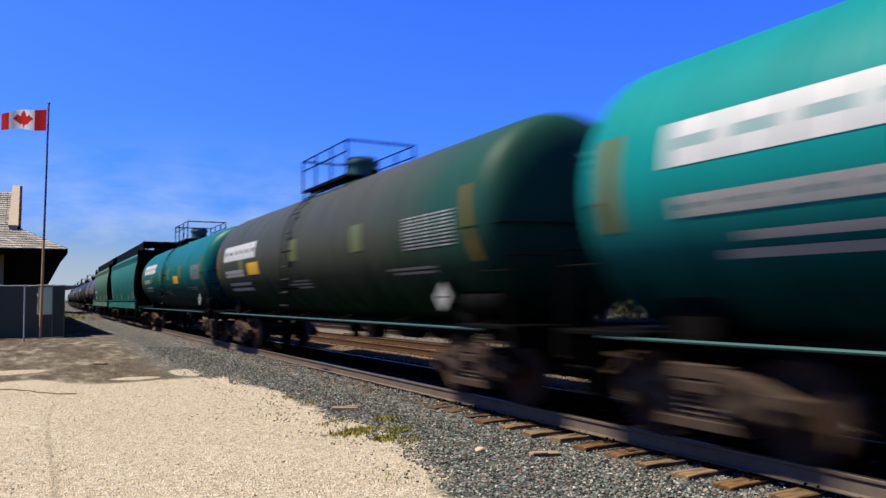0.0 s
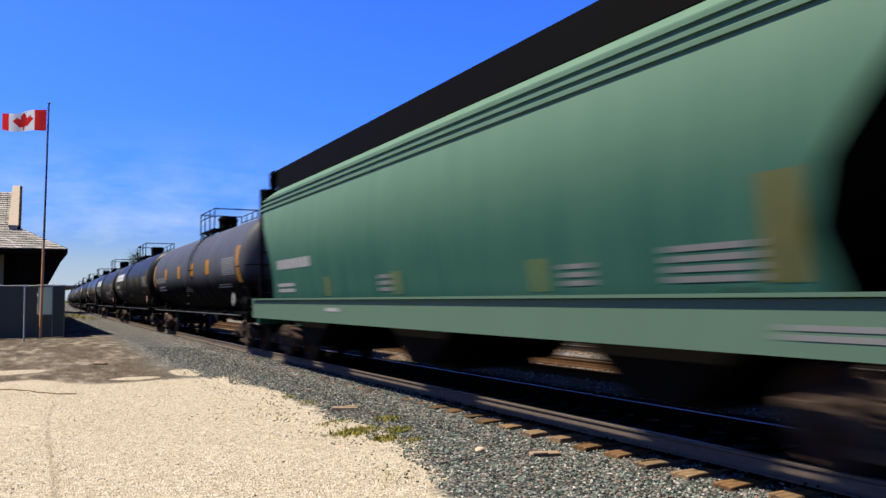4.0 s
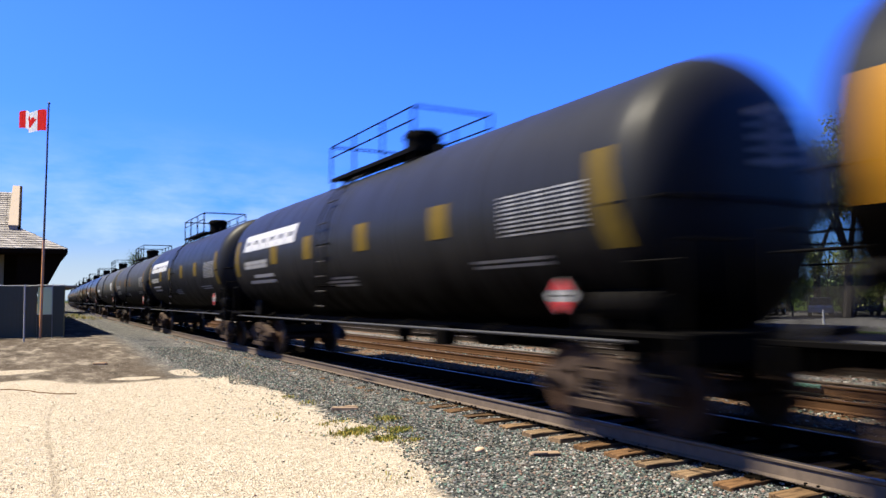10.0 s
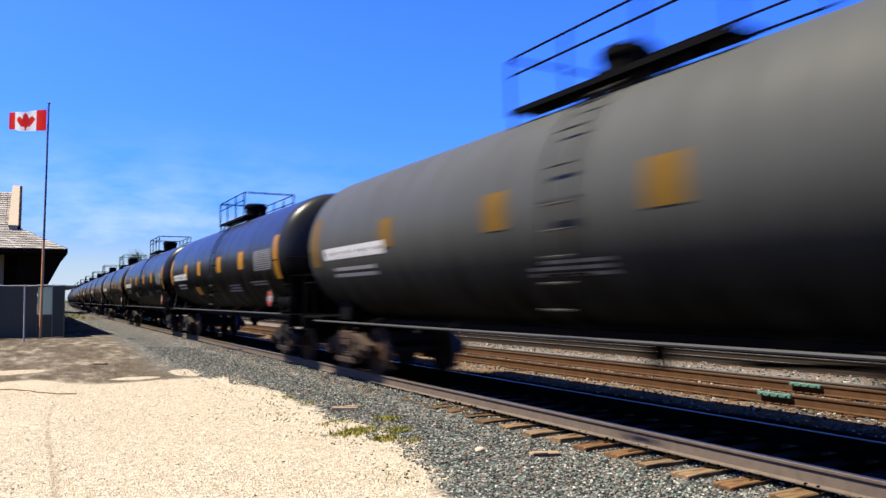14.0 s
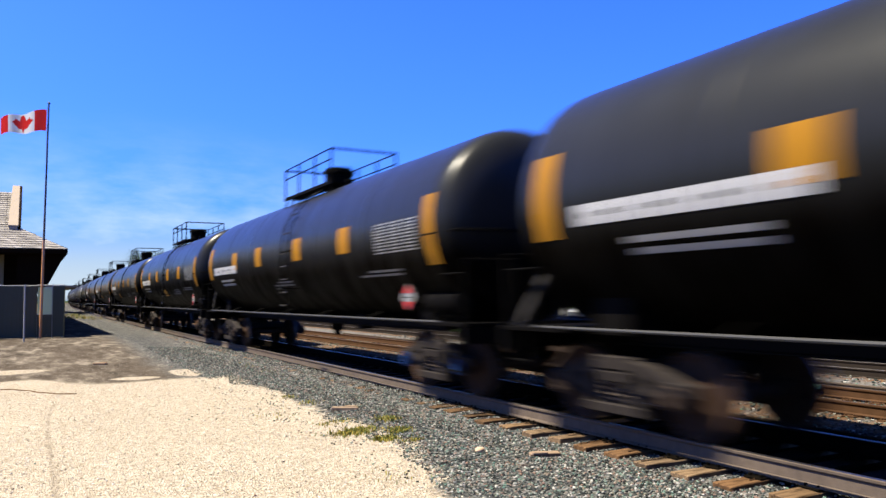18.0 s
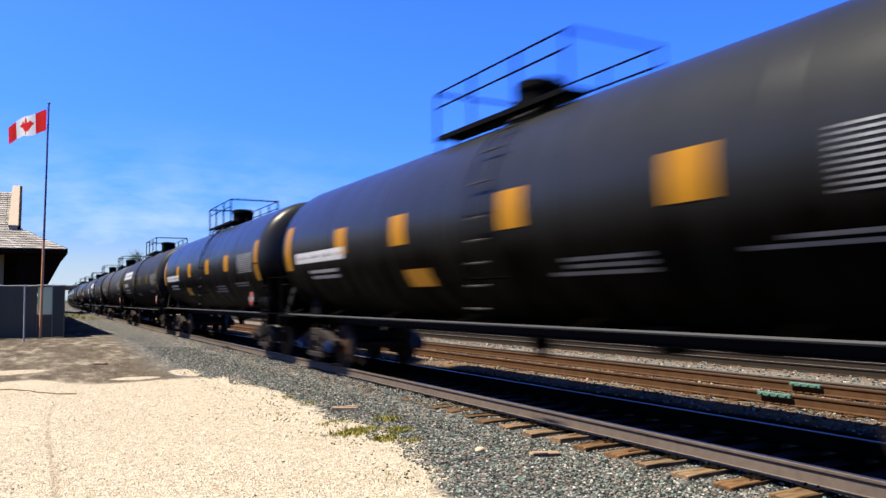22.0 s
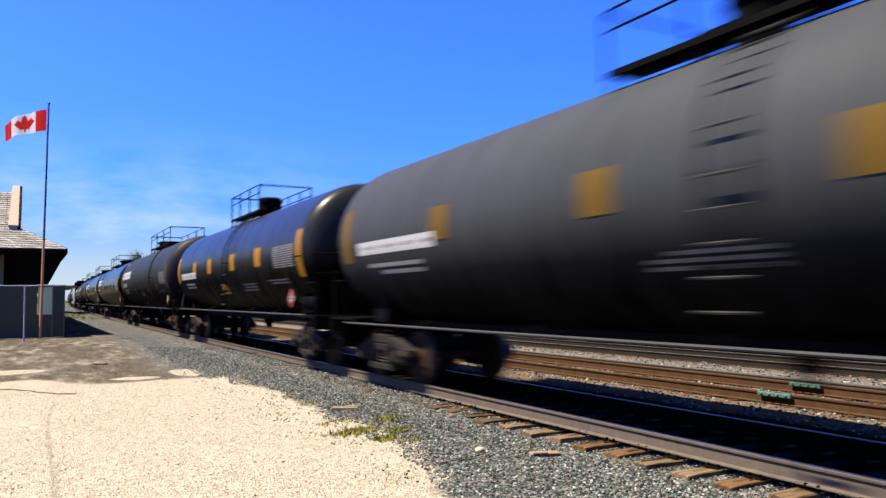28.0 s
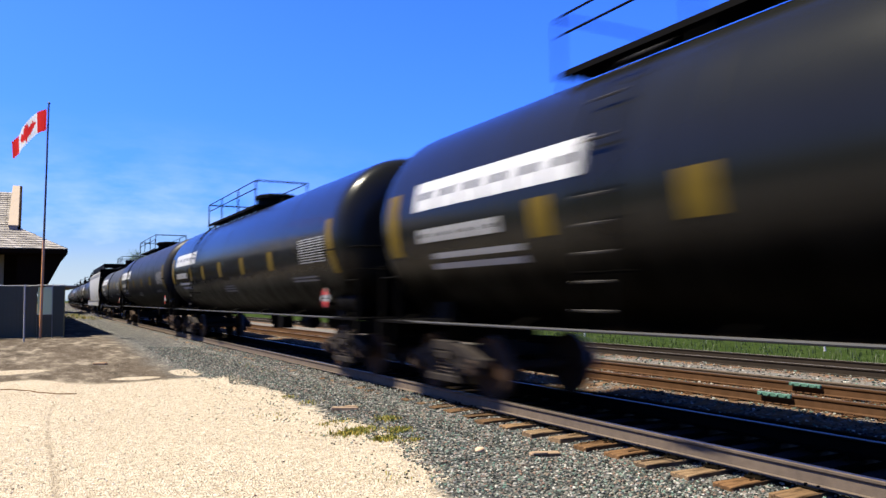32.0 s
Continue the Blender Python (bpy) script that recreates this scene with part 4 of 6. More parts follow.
    bal = n.ramp(st.outputs[0], (0.0, (0.018, 0.020, 0.022)), (0.45, (0.064, 0.067, 0.063)), (0.8, (0.128, 0.127, 0.116)), (1.0, (0.23, 0.205, 0.185)))
    bal = n.mix(n.math("MULTIPLY", n.ramp(n.noise(2.2, 4, 0.6, geo), (0.52, 0.0), (0.66, 1.0)), n.math("MULTIPLY", n.step(u, -3.6, -1.3), 0.35)), bal, (0.12, 0.072, 0.051))
    pale = n.mix(0.55, bal, (0.165, 0.150, 0.132))
    rust = n.mix(n.ramp(n.noise(3.0, 5, 0.6, geo), (0.35, 0.0), (0.6, 1.0)), bal, (0.144, 0.081, 0.042))
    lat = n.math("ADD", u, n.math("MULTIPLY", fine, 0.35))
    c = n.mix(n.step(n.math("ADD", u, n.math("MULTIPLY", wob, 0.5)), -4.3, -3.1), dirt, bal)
    # the train's shade, painted near black between and beyond the near rails
    train_shade = n.math("MULTIPLY", n.step(lat, -0.85, -0.65), n.step(lat, 3.4, 2.9))
    c = n.mix(n.math("MULTIPLY", train_shade, 0.98), c, (0.0055, 0.004, 0.0016))
    c = n.mix(lot, c, cream)
    c = n.mix(n.step(lat, 2.3, 2.9), c, rust)
    c = n.mix(n.math("MULTIPLY", n.step(lat, 5.2, 5.6), n.step(lat, 8.3, 7.9)), c, pale)
    grass = n.ramp(n.noise(2.5, 6, 0.7, geo), (0.3, (0.016, 0.028, 0.007)), (0.6, (0.030, 0.046, 0.013)), (0.8, (0.055, 0.062, 0.022)))
    far = n.math("MAXIMUM", n.step(n.math("ADD", u, wob), 11.4, 12.4), n.math("MULTIPLY", n.step(u, -12.0, -22.0), 1.0))
    c = n.mix(far, c, grass)
    # the street beyond the meadow
    street = n.math("MULTIPLY", n.step(u, 31.0, 32.0), n.step(u, 62.0, 60.0))
    c = n.mix(street, c, n.ramp(n.noise(3.0, 5, 0.6, geo), (0.3, (0.045, 0.045, 0.046)), (0.7, (0.085, 0.083, 0.080))))
    stony = n.math("ADD", n.math("MULTIPLY", n.step(u, -4.0, -3.0), 0.85), 0.15)
    h = n.mix(lot, n.math("MULTIPLY", n.cells(20.0, geo, "Distance"), stony), n.math("ADD", n.math("MULTIPLY", n.cells(46.0, geo, "Distance"), 0.55), n.math("MULTIPLY", n.noise(13.0, 3, 0.6, geo), 0.9)))
    n.bump(h, 0.055, 0.9)
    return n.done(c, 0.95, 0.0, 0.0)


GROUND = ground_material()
xs = steps((-2600, -200, 300), (-200, -40, 20), (-40, -8, 2.0), (-8, 2, 0.5), (2, 22, 0.25), (22, 60, 2.0), (60, 200, 20), (200, 2600, 300))
ys = steps((-2600, -200, 300), (-200, -20, 20), (-20, 2, 1.5), (2, 44, 0.33), (44, 120, 2.0), (120, 760, 20), (760, 4200, 430))
verts = [(x, y, ground_z(x, y)) for y in ys for x in xs]
w = len(xs)
faces = [(j * w + i, j * w + i + 1, (j + 1) * w + i + 1, (j + 1) * w + i) for j in range(len(ys) - 1) for i in range(w - 1)]
me = bpy.data.meshes.new("ground")
me.from_pydata(verts, [], faces)
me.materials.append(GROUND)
me.polygons.foreach_set("use_smooth", [True] * len(me.polygons))
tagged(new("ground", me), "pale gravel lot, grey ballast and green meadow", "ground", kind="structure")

# ---- tracks ----
RAIL = [(-0.070, -0.172), (0.070, -0.172), (0.070, -0.162), (0.028, -0.146), (0.018, -0.046), (0.035, -0.030), (0.036, -0.007), (0.028, 0.0), (-0.028, 0.0), (-0.036, -0.007), (-0.035, -0.030), (-0.018, -0.046), (-0.028, -0.146), (-0.070, -0.162)]


def rail_mesh(side, z, mat, top, gauge, inner):
    stations = steps((-120, 0, 10), (0, 60, 4), (60, 760, 10))
    bm, loops = bmesh.new(), []
    for s in stations:
        loops.append([bm.verts.new((line_x(s, side) + u, s, z + v)) for u, v in RAIL])
    for a, b in zip(loops, loops[1:]):
        for i in range(len(RAIL)):
            j = (i + 1) % len(RAIL)
            f = bm.faces.new((a[i], a[j], b[j], b[i]))
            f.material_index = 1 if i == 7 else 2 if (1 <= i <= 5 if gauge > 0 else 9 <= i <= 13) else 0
    return finish("rail", bm, [mat, top, inner])


def tie_mesh(seed, mat):
    r = random.Random(seed)
    bm = bmesh.new()
    box(bm, (0, 0, -0.09), (2.60, 0.225, 0.18))
    bmesh.ops.subdivide_edges(bm, edges=[e for e in bm.edges if abs((e.verts[0].co - e.verts[1].co).x) > 1], cuts=5)
    for v in bm.verts:
        v.co += Vector((r.uniform(-0.025, 0.025) if abs(v.co.x) > 1.2 else 0, r.uniform(-0.012, 0.012), r.uniform(-0.012, 0.004)))
    for k in range(3):
        y = r.uniform(-0.09, 0.09)
        box(bm, (r.choice((-1, 1)) * r.uniform(0.7, 1.1), y, 0.003), (r.uniform(0.3, 0.5), 0.014, 0.012))
    return finish("tie", bm, mat, 0.008)


def plate_mesh(mat):
    bm = bmesh.new()
    box(bm, (0, 0, 0.006), (0.30, 0.19, 0.014))
    for x in (-0.095, 0.095):
        for y in (-0.06, 0.06):
            box(bm, (x, y, 0.022), (0.026, 0.026, 0.03))
    return finish("tie_plate", bm, mat, 0.004)


def add_track(name, side, z, mat, top, tiewood, near, far, label):
    track = tagged(empty(name), label, "railway track", kind="structure")
    for s in (-0.755, 0.755):
        piece("rail", rail_mesh(side + s, z, mat, top, -s, RAILSHADE if mat is RAILSIDE else mat), track)
    r = random.Random(int(side * 10) + 3)
    y, k = near, 0
    while y < far:
        m = Matrix.Translation((line_x(y, side) + r.uniform(-0.05, 0.05), y, z - 0.188 + r.uniform(-0.006, 0.004))) @ Matrix.Rotation(radians(r.uniform(-2.2, 2.2)), 4, "Z")
        tie = piece("tie", kept((tiewood.name, k % 7), lambda: tie_mesh(k % 7, tiewood)), track, m)
        if y < 24:
            for s in (-0.755, 0.755):
                piece("tie_plate", kept("plate" + mat.name, lambda: plate_mesh(RAILSHADE if mat is RAILSIDE else mat)), tie, move(s, 0, 0))
        y += 0.51 + r.uniform(-0.03, 0.03)
        k += 1
    return track


add_track("track_1", 0.0, 0.0, RAILSIDE, RAILTOP, TIEWOOD, -6.0, 110.0, "busy track with brown rails on wooden ties")
add_track("track_2", 4.37, -0.06, RUST, RUSTTOP, OLDTIE, 2.0, 70.0, "rusty siding track on weathered ties")
add_track("track_3", 9.45, -0.10, DULLRAIL, DULLTOP, OLDTIE, 6.0, 70.0, "dull dark far siding beside the meadow")

# a worn-out rail left lying between the sidings
bm, loops = bmesh.new(), []
for k in range(9):
    y = 5.0 + 3.6 * k
    loops.append([bm.verts.new((line_x(y, 6.35) + u, y, -0.145 + v)) for u, v in RAIL])
for a, b in zip(loops, loops[1:]):
    for i in range(len(RAIL)):
        j = (i + 1) % len(RAIL)
        bm.faces.new((a[i], a[j], b[j], b[i]))
bm.faces.new(loops[0])
bm.faces.new(loops[-1][::-1])
tagged(new("spare_rail", finish("spare_rail", bm, RAILSIDE)), "grey-brown spare rail lying in the stones between sidings", "rail")

# rail joint bars on the siding, painted green
for y, x in ((7.90, 4.37 - 0.755), (8.43, 4.37 + 0.755)):
    bm = bmesh.new()
    box(bm, (0, 0, 0), (0.05, 0.60, 0.06))
    for k in range(4):
        rod(bm, (-0.06, -0.22 + 0.147 * k, 0), (0.04, -0.22 + 0.147 * k, 0), 0.022, 6)
    bar = new("joint_bar", finish("joint_bar", bm, plain("green_enamel", (0.045, 0.125, 0.095), 0.7, 0.0, 0.4, 20.0), 0.006))
    bar.matrix_basis = move(line_x(y) + x - 0.075, y, -0.085)
    tagged(bar, "green-painted joint bar bolted to a rusty rail", "joint bar", "joint bars")


# ---- loose stones ----
def stone_shape(r):
    bm = bmesh.new()
    bmesh.ops.create_icosphere(bm, subdivisions=1, radius=1.0)
    for v in bm.verts:
        v.co *= r.uniform(0.62, 1.12)
    vs = np.array([v.co[:] for v in bm.verts])
    fs = np.array([[v.index for v in f.verts] for f in bm.faces])
    bm.free()
    return vs, fs


def scatter(name, spots, mat, label, seed):
    """Many stones in one mesh. Each spot: x, y, z, size."""
    r = random.Random(seed)
    shapes = [stone_shape(r) for _ in range(12)]
    V, F, n = [], [], 0
    for x, y, z, s in spots:
        vs, fs = shapes[r.randrange(12)]
        m = np.array(Euler((r.uniform(0, 6.3), r.uniform(0, 6.3), r.uniform(0, 6.3))).to_matrix())
        V.append(vs @ m.T * (s * np.array([1.0, 1.0, 0.75])) + np.array([x, y, z]))
        F.append(fs + n)
        n += len(vs)
    me = bpy.data.meshes.new(name)
    me.from_pydata(np.concatenate(V).tolist(), [], np.concatenate(F).tolist())
    me.materials.append(mat)
    return tagged(new(name, me), label, "gravel", kind="stuff")


def stone_material():
    n = Net("crushed_stone")
    c = n.ramp(n.island(), (0.0, (0.008, 0.010, 0.009)), (0.3, (0.034, 0.042, 0.036)), (0.55, (0.10, 0.108, 0.090)), (0.68, (0.22, 0.135, 0.098)), (0.78, (0.085, 0.165, 0.125)), (0.9, (0.24, 0.23, 0.20)), (1.0, (0.44, 0.42, 0.36)))
    c = n.mix(n.math("MULTIPLY", n.noise(30.0, 3), 0.35), c, (0.048, 0.048, 0.048))
    return n.done(c, 0.85, 0.0, 0.03)


def pebble_material():
    n = Net("cream_pebbles")
    c = n.ramp(n.island(), (0.0, (0.12, 0.09, 0.06)), (0.18, (0.312, 0.258, 0.18)), (0.6, (0.444, 0.39, 0.294)), (1.0, (0.504, 0.462, 0.384)))
    return n.done(c, 0.85, 0.0, 0.3)


r = random.Random(21)
spots = []
while len(spots) < 42000:
    y = 2.6 + 26 * r.random() ** 1.7
    x = r.uniform(3.2, 6.25)
    edge = 4.15 - 0.085 * max(0.0, 9 - y) ** 2 + noise.noise((x * 0.9, y * 0.9, 2.0)) * 0.5
    if y > 17.5:
        edge = 3.7
    if x < edge - 0.1 and r.random() > 0.05 * (1 if x > edge - 0.9 else 0.2):
        continue
    s = r.uniform(0.008, 0.021)
    if -1.35 < x - line_x(y) and r.random() < 0.55:
        continue
    spots.append((x, y, ground_z(x, y) + s * 0.25, s))
scatter("ballast_stones", spots, stone_material(), "grey crushed-stone ballast beside the rails", 5)
spots = []
while len(spots) < 9000:
    y = 4.5 + 13.2 * r.random() ** 1.5
    x = r.uniform(-5.5, 4.2)
    if x > 4.2 - 0.085 * max(0.0, 9 - y) ** 2 + noise.noise((x * 0.9, y * 0.9, 2.0)) * 0.4 or abs(x) > 0.62 * y + 1:
        continue
    s = r.uniform(0.007, 0.016)
    spots.append((x, y, ground_z(x, y) + s * 0.2, s))
strewn = []
while len(strewn) < 95:
    y = 4.2 + 13 * r.random() ** 1.3
    edge = 4.2 - 0.085 * max(0.0, 9 - y) ** 2
    x = edge - abs(r.gauss(0, 1.5))
    s = r.uniform(0.008, 0.020)
    strewn.append((x, y, ground_z(x, y) + s * 0.25, s))
for _ in range(26):
    x, y, s = r.gauss(2.95, 0.4), r.gauss(12.3, 0.6), r.uniform(0.009, 0.019)
    strewn.append((x, y, ground_z(x, y) + s * 0.25, s))
scatter("strewn_stones", strewn, stone_material(), "dark ballast stones strewn over the pale lot", 11)
scatter("gravel_pebbles", spots, pebble_material(), "cream-coloured pebbles of the gravel lot", 6)
spots = []
while len(spots) < 11000:
    y, u = 5 + 29 * r.random() ** 1.4, r.uniform(2.45, 10.4)
    s = r.uniform(0.016, 0.045) * (1.0 if 5.2 < u < 8.2 else 0.8)
    spots.append((line_x(y) + u, y, ground_z(line_x(y) + u, y) + s * 0.2, s))
scatter("siding_stones", spots, stone_material(), "pale rust-stained ballast of the sidings", 7)


# ---- grass and weeds ----
def blades(name, spots, mat, label, seed, height):
    r = random.Random(seed)
    V, F = [], []
    for x, y, z in spots:
        h, a, w = height * r.uniform(0.5, 1.2), r.uniform(0, 6.3), 0.006 + height * 0.03
        lean = r.uniform(0.1, 0.6) * h
        dx, dy = math.cos(a), math.sin(a)
        n = len(V)
        V += [(x - dy * w, y + dx * w, z - 0.01), (x + dy * w, y - dx * w, z - 0.01), (x + dx * lean * 0.4 + dy * w * 0.7, y + dy * lean * 0.4 - dx * w * 0.7, z + h * 0.6), (x + dx * lean * 0.4 - dy * w * 0.7, y + dy * lean * 0.4 + dx * w * 0.7, z + h * 0.6), (x + dx * lean, y + dy * lean, z + h)]
        F += [(n, n + 1, n + 2, n + 3), (n + 3, n + 2, n + 4)]
    me = bpy.data.meshes.new(name)
    me.from_pydata(V, [], F)
    me.materials.append(mat)
    return tagged(new(name, me), label, "grass", kind="stuff")


def leaf_material(name, a, b, c):
    n = Net(name)
    col = n.ramp(n.island(), (0.0, a), (0.5, b), (1.0, c))
    n.b.inputs["Transmission Weight"].default_value = 0.0
    return n.done(col, 0.6, 0.0, 0.3)


WEED = leaf_material("dry_weeds", (0.060, 0.085, 0.010), (0.170, 0.165, 0.020), (0.40, 0.29, 0.035))
MEADOW = leaf_material("meadow_grass", (0.014, 0.026, 0.007), (0.027, 0.044, 0.012), (0.050, 0.062, 0.020))
spots = []
for cx, cy, rx, ry, k in ((3.86, 9.42, 0.30, 0.22, 980), (4.56, 9.90, 0.17, 0.22, 420), (3.99, 8.74, 0.15, 0.14, 420), (4.34, 9.05, 0.16, 0.16, 420), (4.22, 8.42, 0.14, 0.09, 120), (3.88, 10.25, 0.28, 0.20, 130), (4.14, 13.2, 0.12, 0.25, 90), (4.2, 12.3, 0.14, 0.25, 60), (3.4, 11.6, 0.3, 0.5, 40), (5.1, 19.0, 0.2, 3.0, 60), (3.3, 6.9, 0.3, 0.3, 30)):
    for _ in range(k):
        x, y = r.gauss(cx, rx * 0.55), r.gauss(cy, ry * 0.55)
        spots.append((x, y, ground_z(x, y)))
blades("weeds", spots, WEED, "low yellow-green weeds in the gravel edge", 8, 0.042)
spots = []
for _ in range(9000):
    y = r.uniform(4, 60)
    x = line_x(y) + 11.8 + 22 * r.random() ** 1.6
    spots.append((x, y, ground_z(x, y)))
blades("meadow_grass", spots, MEADOW, "green grass of the trackside meadow", 9, 0.22)
spots = [(x, y, ground_z(x, y)) for x, y in ((r.gauss(4.2, 0.9), r.uniform(72, 92)) for _ in range(500))]
blades("trackside_tufts", spots, WEED, "yellow-green tufts by the far shadow", 10, 0.3)

# litter on the earth and the ballast
bm = bmesh.new()
bmesh.ops.create_icosphere(bm, subdivisions=2, radius=0.055)
lump = random.Random(3)
for v in bm.verts:
    v.co = Vector((v.co.x * 1.25, v.co.y, v.co.z * 0.7)) * lump.uniform(0.88, 1.08)
stone = new("sandstone_lump", finish("sandstone_lump", bm, plain("pale_sandstone", (0.42, 0.29, 0.18), 0.9, 0.0, 0.2, 20.0), smooth_angle=50))
stone.matrix_basis = move(4.54, 7.35, ground_z(4.54, 7.35) + 0.02, 25)
tagged(stone, "pale orange sandstone lump among the grey ballast", "stone")
for x, y, l, a in ((1.75, 22.4, 0.36, -24), (5.0, 6.75, 0.34, 160), (4.42, 11.2, 0.42, -32)):
    bm = bmesh.new()
    box(bm, (0, 0, 0.03), (l, 0.11, 0.06))
    box(bm, (l * 0.2, 0.03, 0.05), (l * 0.5, 0.07, 0.05))
    scrap = new("wood_scrap", finish("wood_scrap", bm, SCRAPWOOD, 0.01))
    scrap.matrix_basis = move(x, y, ground_z(x, y) - 0.012, a)
    tagged(scrap, "splintered scrap of tie wood on the ground", "wood scrap", "wood scraps")
# a thin kinked tube stands in for a dark crack across the gravel
bm = bmesh.new()
pts = [(-1.5 + 0.157 * k, 19.25 - 0.208 * k + 0.12 * math.sin(k * 0.9) + 0.06 * math.sin(k * 2.7)) for k in range(16)]
tube(bm, [(x, y, ground_z(x, y) + 0.006) for x, y in pts], 0.014, 5)
tagged(new("branch", finish("branch", bm, OLDTIE)), "thin dark tube standing for a crack in the gravel", "branch")

# ---- station building ----
SHINGLE = Net("weathered_shingles")
SHINGLE = SHINGLE.done(SHINGLE.mix(SHINGLE.noise(5.0, 4), SHINGLE.ramp(SHINGLE.island(), (0.0, (0.10, 0.088, 0.074)), (0.5, (0.21, 0.19, 0.165)), (1.0, (0.33, 0.30, 0.265))), (0.18, 0.162, 0.14)), 0.9)
CREAM = plain("cream_stucco", (0.30, 0.235, 0.165), 0.85, 0.0, 0.12, 2.5, 0.004)
# deep shade under the eaves is put into the next two colours
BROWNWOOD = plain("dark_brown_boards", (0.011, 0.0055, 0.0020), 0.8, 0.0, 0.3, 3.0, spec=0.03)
SIDING = plain("shaded_siding", (0.012, 0.007, 0.0025), 0.85, 0.0, 0.2, 3.0, spec=0.03)
PALEEDGE = plain("pale_fascia", (0.30, 0.225, 0.12), 0.8)
WINDOW = plain("dark_glass", (0.0072, 0.0084, 0.0096), 0.08)
EAVE_X, EAVE_Y, EAVE_Z, BACK_Y, PITCHED = 1.54, 38.5, 3.88, 84.0, 0.55
station = tagged(empty("station_building", move(0, 0, 0)), "old station with shingled hip roof and deep dark eaves", "building")
bm = bmesh.new()
for a, b in (((-14.0, EAVE_Y + 2.0), (-0.5, EAVE_Y + 2.25)), ((-14.0, BACK_Y - 2.3), (-0.5, BACK_Y - 2.0)), ((-0.75, EAVE_Y + 2.25), (-0.5, BACK_Y - 2.3)), ((-14.0, EAVE_Y + 2.25), (-13.75, BACK_Y - 2.3))):
    box(bm, ((a[0] + b[0]) / 2, (a[1] + b[1]) / 2, (EAVE_Z - 0.1) / 2 - 0.1), (b[0] - a[0], b[1] - a[1], EAVE_Z + 0.1))
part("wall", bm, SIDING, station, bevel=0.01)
bm = bmesh.new()
box(bm, ((EAVE_X - 16) / 2, (EAVE_Y + BACK_Y) / 2, EAVE_Z - 0.16), (EAVE_X + 16 - 0.16, BACK_Y - EAVE_Y - 0.16, 0.06))
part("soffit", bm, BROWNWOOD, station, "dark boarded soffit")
bm = bmesh.new()
for x0, x1, y0, y1 in ((-16, EAVE_X, EAVE_Y, EAVE_Y + 0.06), (-16, EAVE_X, BACK_Y - 0.06, BACK_Y), (EAVE_X - 0.06, EAVE_X, EAVE_Y + 0.06, BACK_Y - 0.06)):
    box(bm, ((x0 + x1) / 2, (y0 + y1) / 2, EAVE_Z - 0.10), (x1 - x0, y1 - y0, 0.20))
part("fascia", bm, BROWNWOOD, station)
# boarded brackets that carry the deep eaves, each a solid curved web
for k in range(8):
    y = EAVE_Y + 0.6 + 5.9 * k
    bm = bmesh.new()
    prism(bm, [(EAVE_X - 0.12, EAVE_Z - 0.19), (EAVE_X - 0.34, 3.15), (EAVE_X - 0.62, 2.55), (EAVE_X - 0.80, 2.2), (-0.5, 1.9), (-0.5, EAVE_Z - 0.19)], y, y + 0.16, "y")
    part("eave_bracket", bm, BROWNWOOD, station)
bm = bmesh.new()
box(bm, (-1.15, EAVE_Y + 1.96, 1.85), (0.22, 0.08, 3.7))
part("corner_post", bm, PALEEDGE, station, "pale painted corner post")


def shingled(name, corners, course, wide, seed):
    """A roof plane (lower left, lower right, upper right, upper left) laid with single shingles."""
    a, b, c, d = (Vector(p) for p in corners)
    nrm = (b - a).cross(d - a).normalized()
    up = (d - a) - (d - a).project(b - a)
    rows = max(1, int(up.length / course))
    r = random.Random(seed)
    bm = bmesh.new()
    bm.faces.new([bm.verts.new(p - nrm * 0.02) for p in (a, b, c, d)])
    for i in range(rows):
        f0, f1 = i / rows, min(1.0, (i + 1.25) / rows)
        p0, q0, p1, q1 = a.lerp(d, f0), b.lerp(c, f0), a.lerp(d, f1), b.lerp(c, f1)
        n = max(1, int((q0 - p0).length / wide))
        for k in range(n):
            s0, s1 = (k + 0.02) / n, (k + 0.97) / n
            h = 0.028 + r.uniform(0, 0.02)
            v = [bm.verts.new(p) for p in (p0.lerp(q0, s0) + nrm * h, p0.lerp(q0, s1) + nrm * h, p1.lerp(q1, s1) + nrm * 0.004, p1.lerp(q1, s0) + nrm * 0.004, p0.lerp(q0, s0), p0.lerp(q0, s1))]
            bm.faces.new(v[:4])
            bm.faces.new((v[4], v[5], v[1], v[0]))
    me = bpy.data.meshes.new(name)
    bm.to_mesh(me)
    bm.free()
    me.materials.append(SHINGLE)
    return piece(name, me, station)


MID = (EAVE_X - 16) / 2
RISE = PITCHED * (EAVE_X - MID)
g0, g1 = EAVE_Y + (EAVE_X - MID), BACK_Y - (EAVE_X - MID)
shingled("roof_slope", ((-16, EAVE_Y, EAVE_Z), (EAVE_X, EAVE_Y, EAVE_Z), (MID + 0.01, g0, EAVE_Z + RISE), (MID - 0.01, g0, EAVE_Z + RISE)), 0.24, 0.30, 1)
shingled("roof_slope", ((EAVE_X, EAVE_Y, EAVE_Z), (EAVE_X, BACK_Y, EAVE_Z), (MID, g1, EAVE_Z + RISE), (MID, g0, EAVE_Z + RISE)), 0.5, 1.4, 2)
shingled("roof_slope", ((-16, BACK_Y, EAVE_Z), (-16, EAVE_Y, EAVE_Z), (MID, g0, EAVE_Z + RISE), (MID, g1, EAVE_Z + RISE)), 0.9, 3.0, 3)
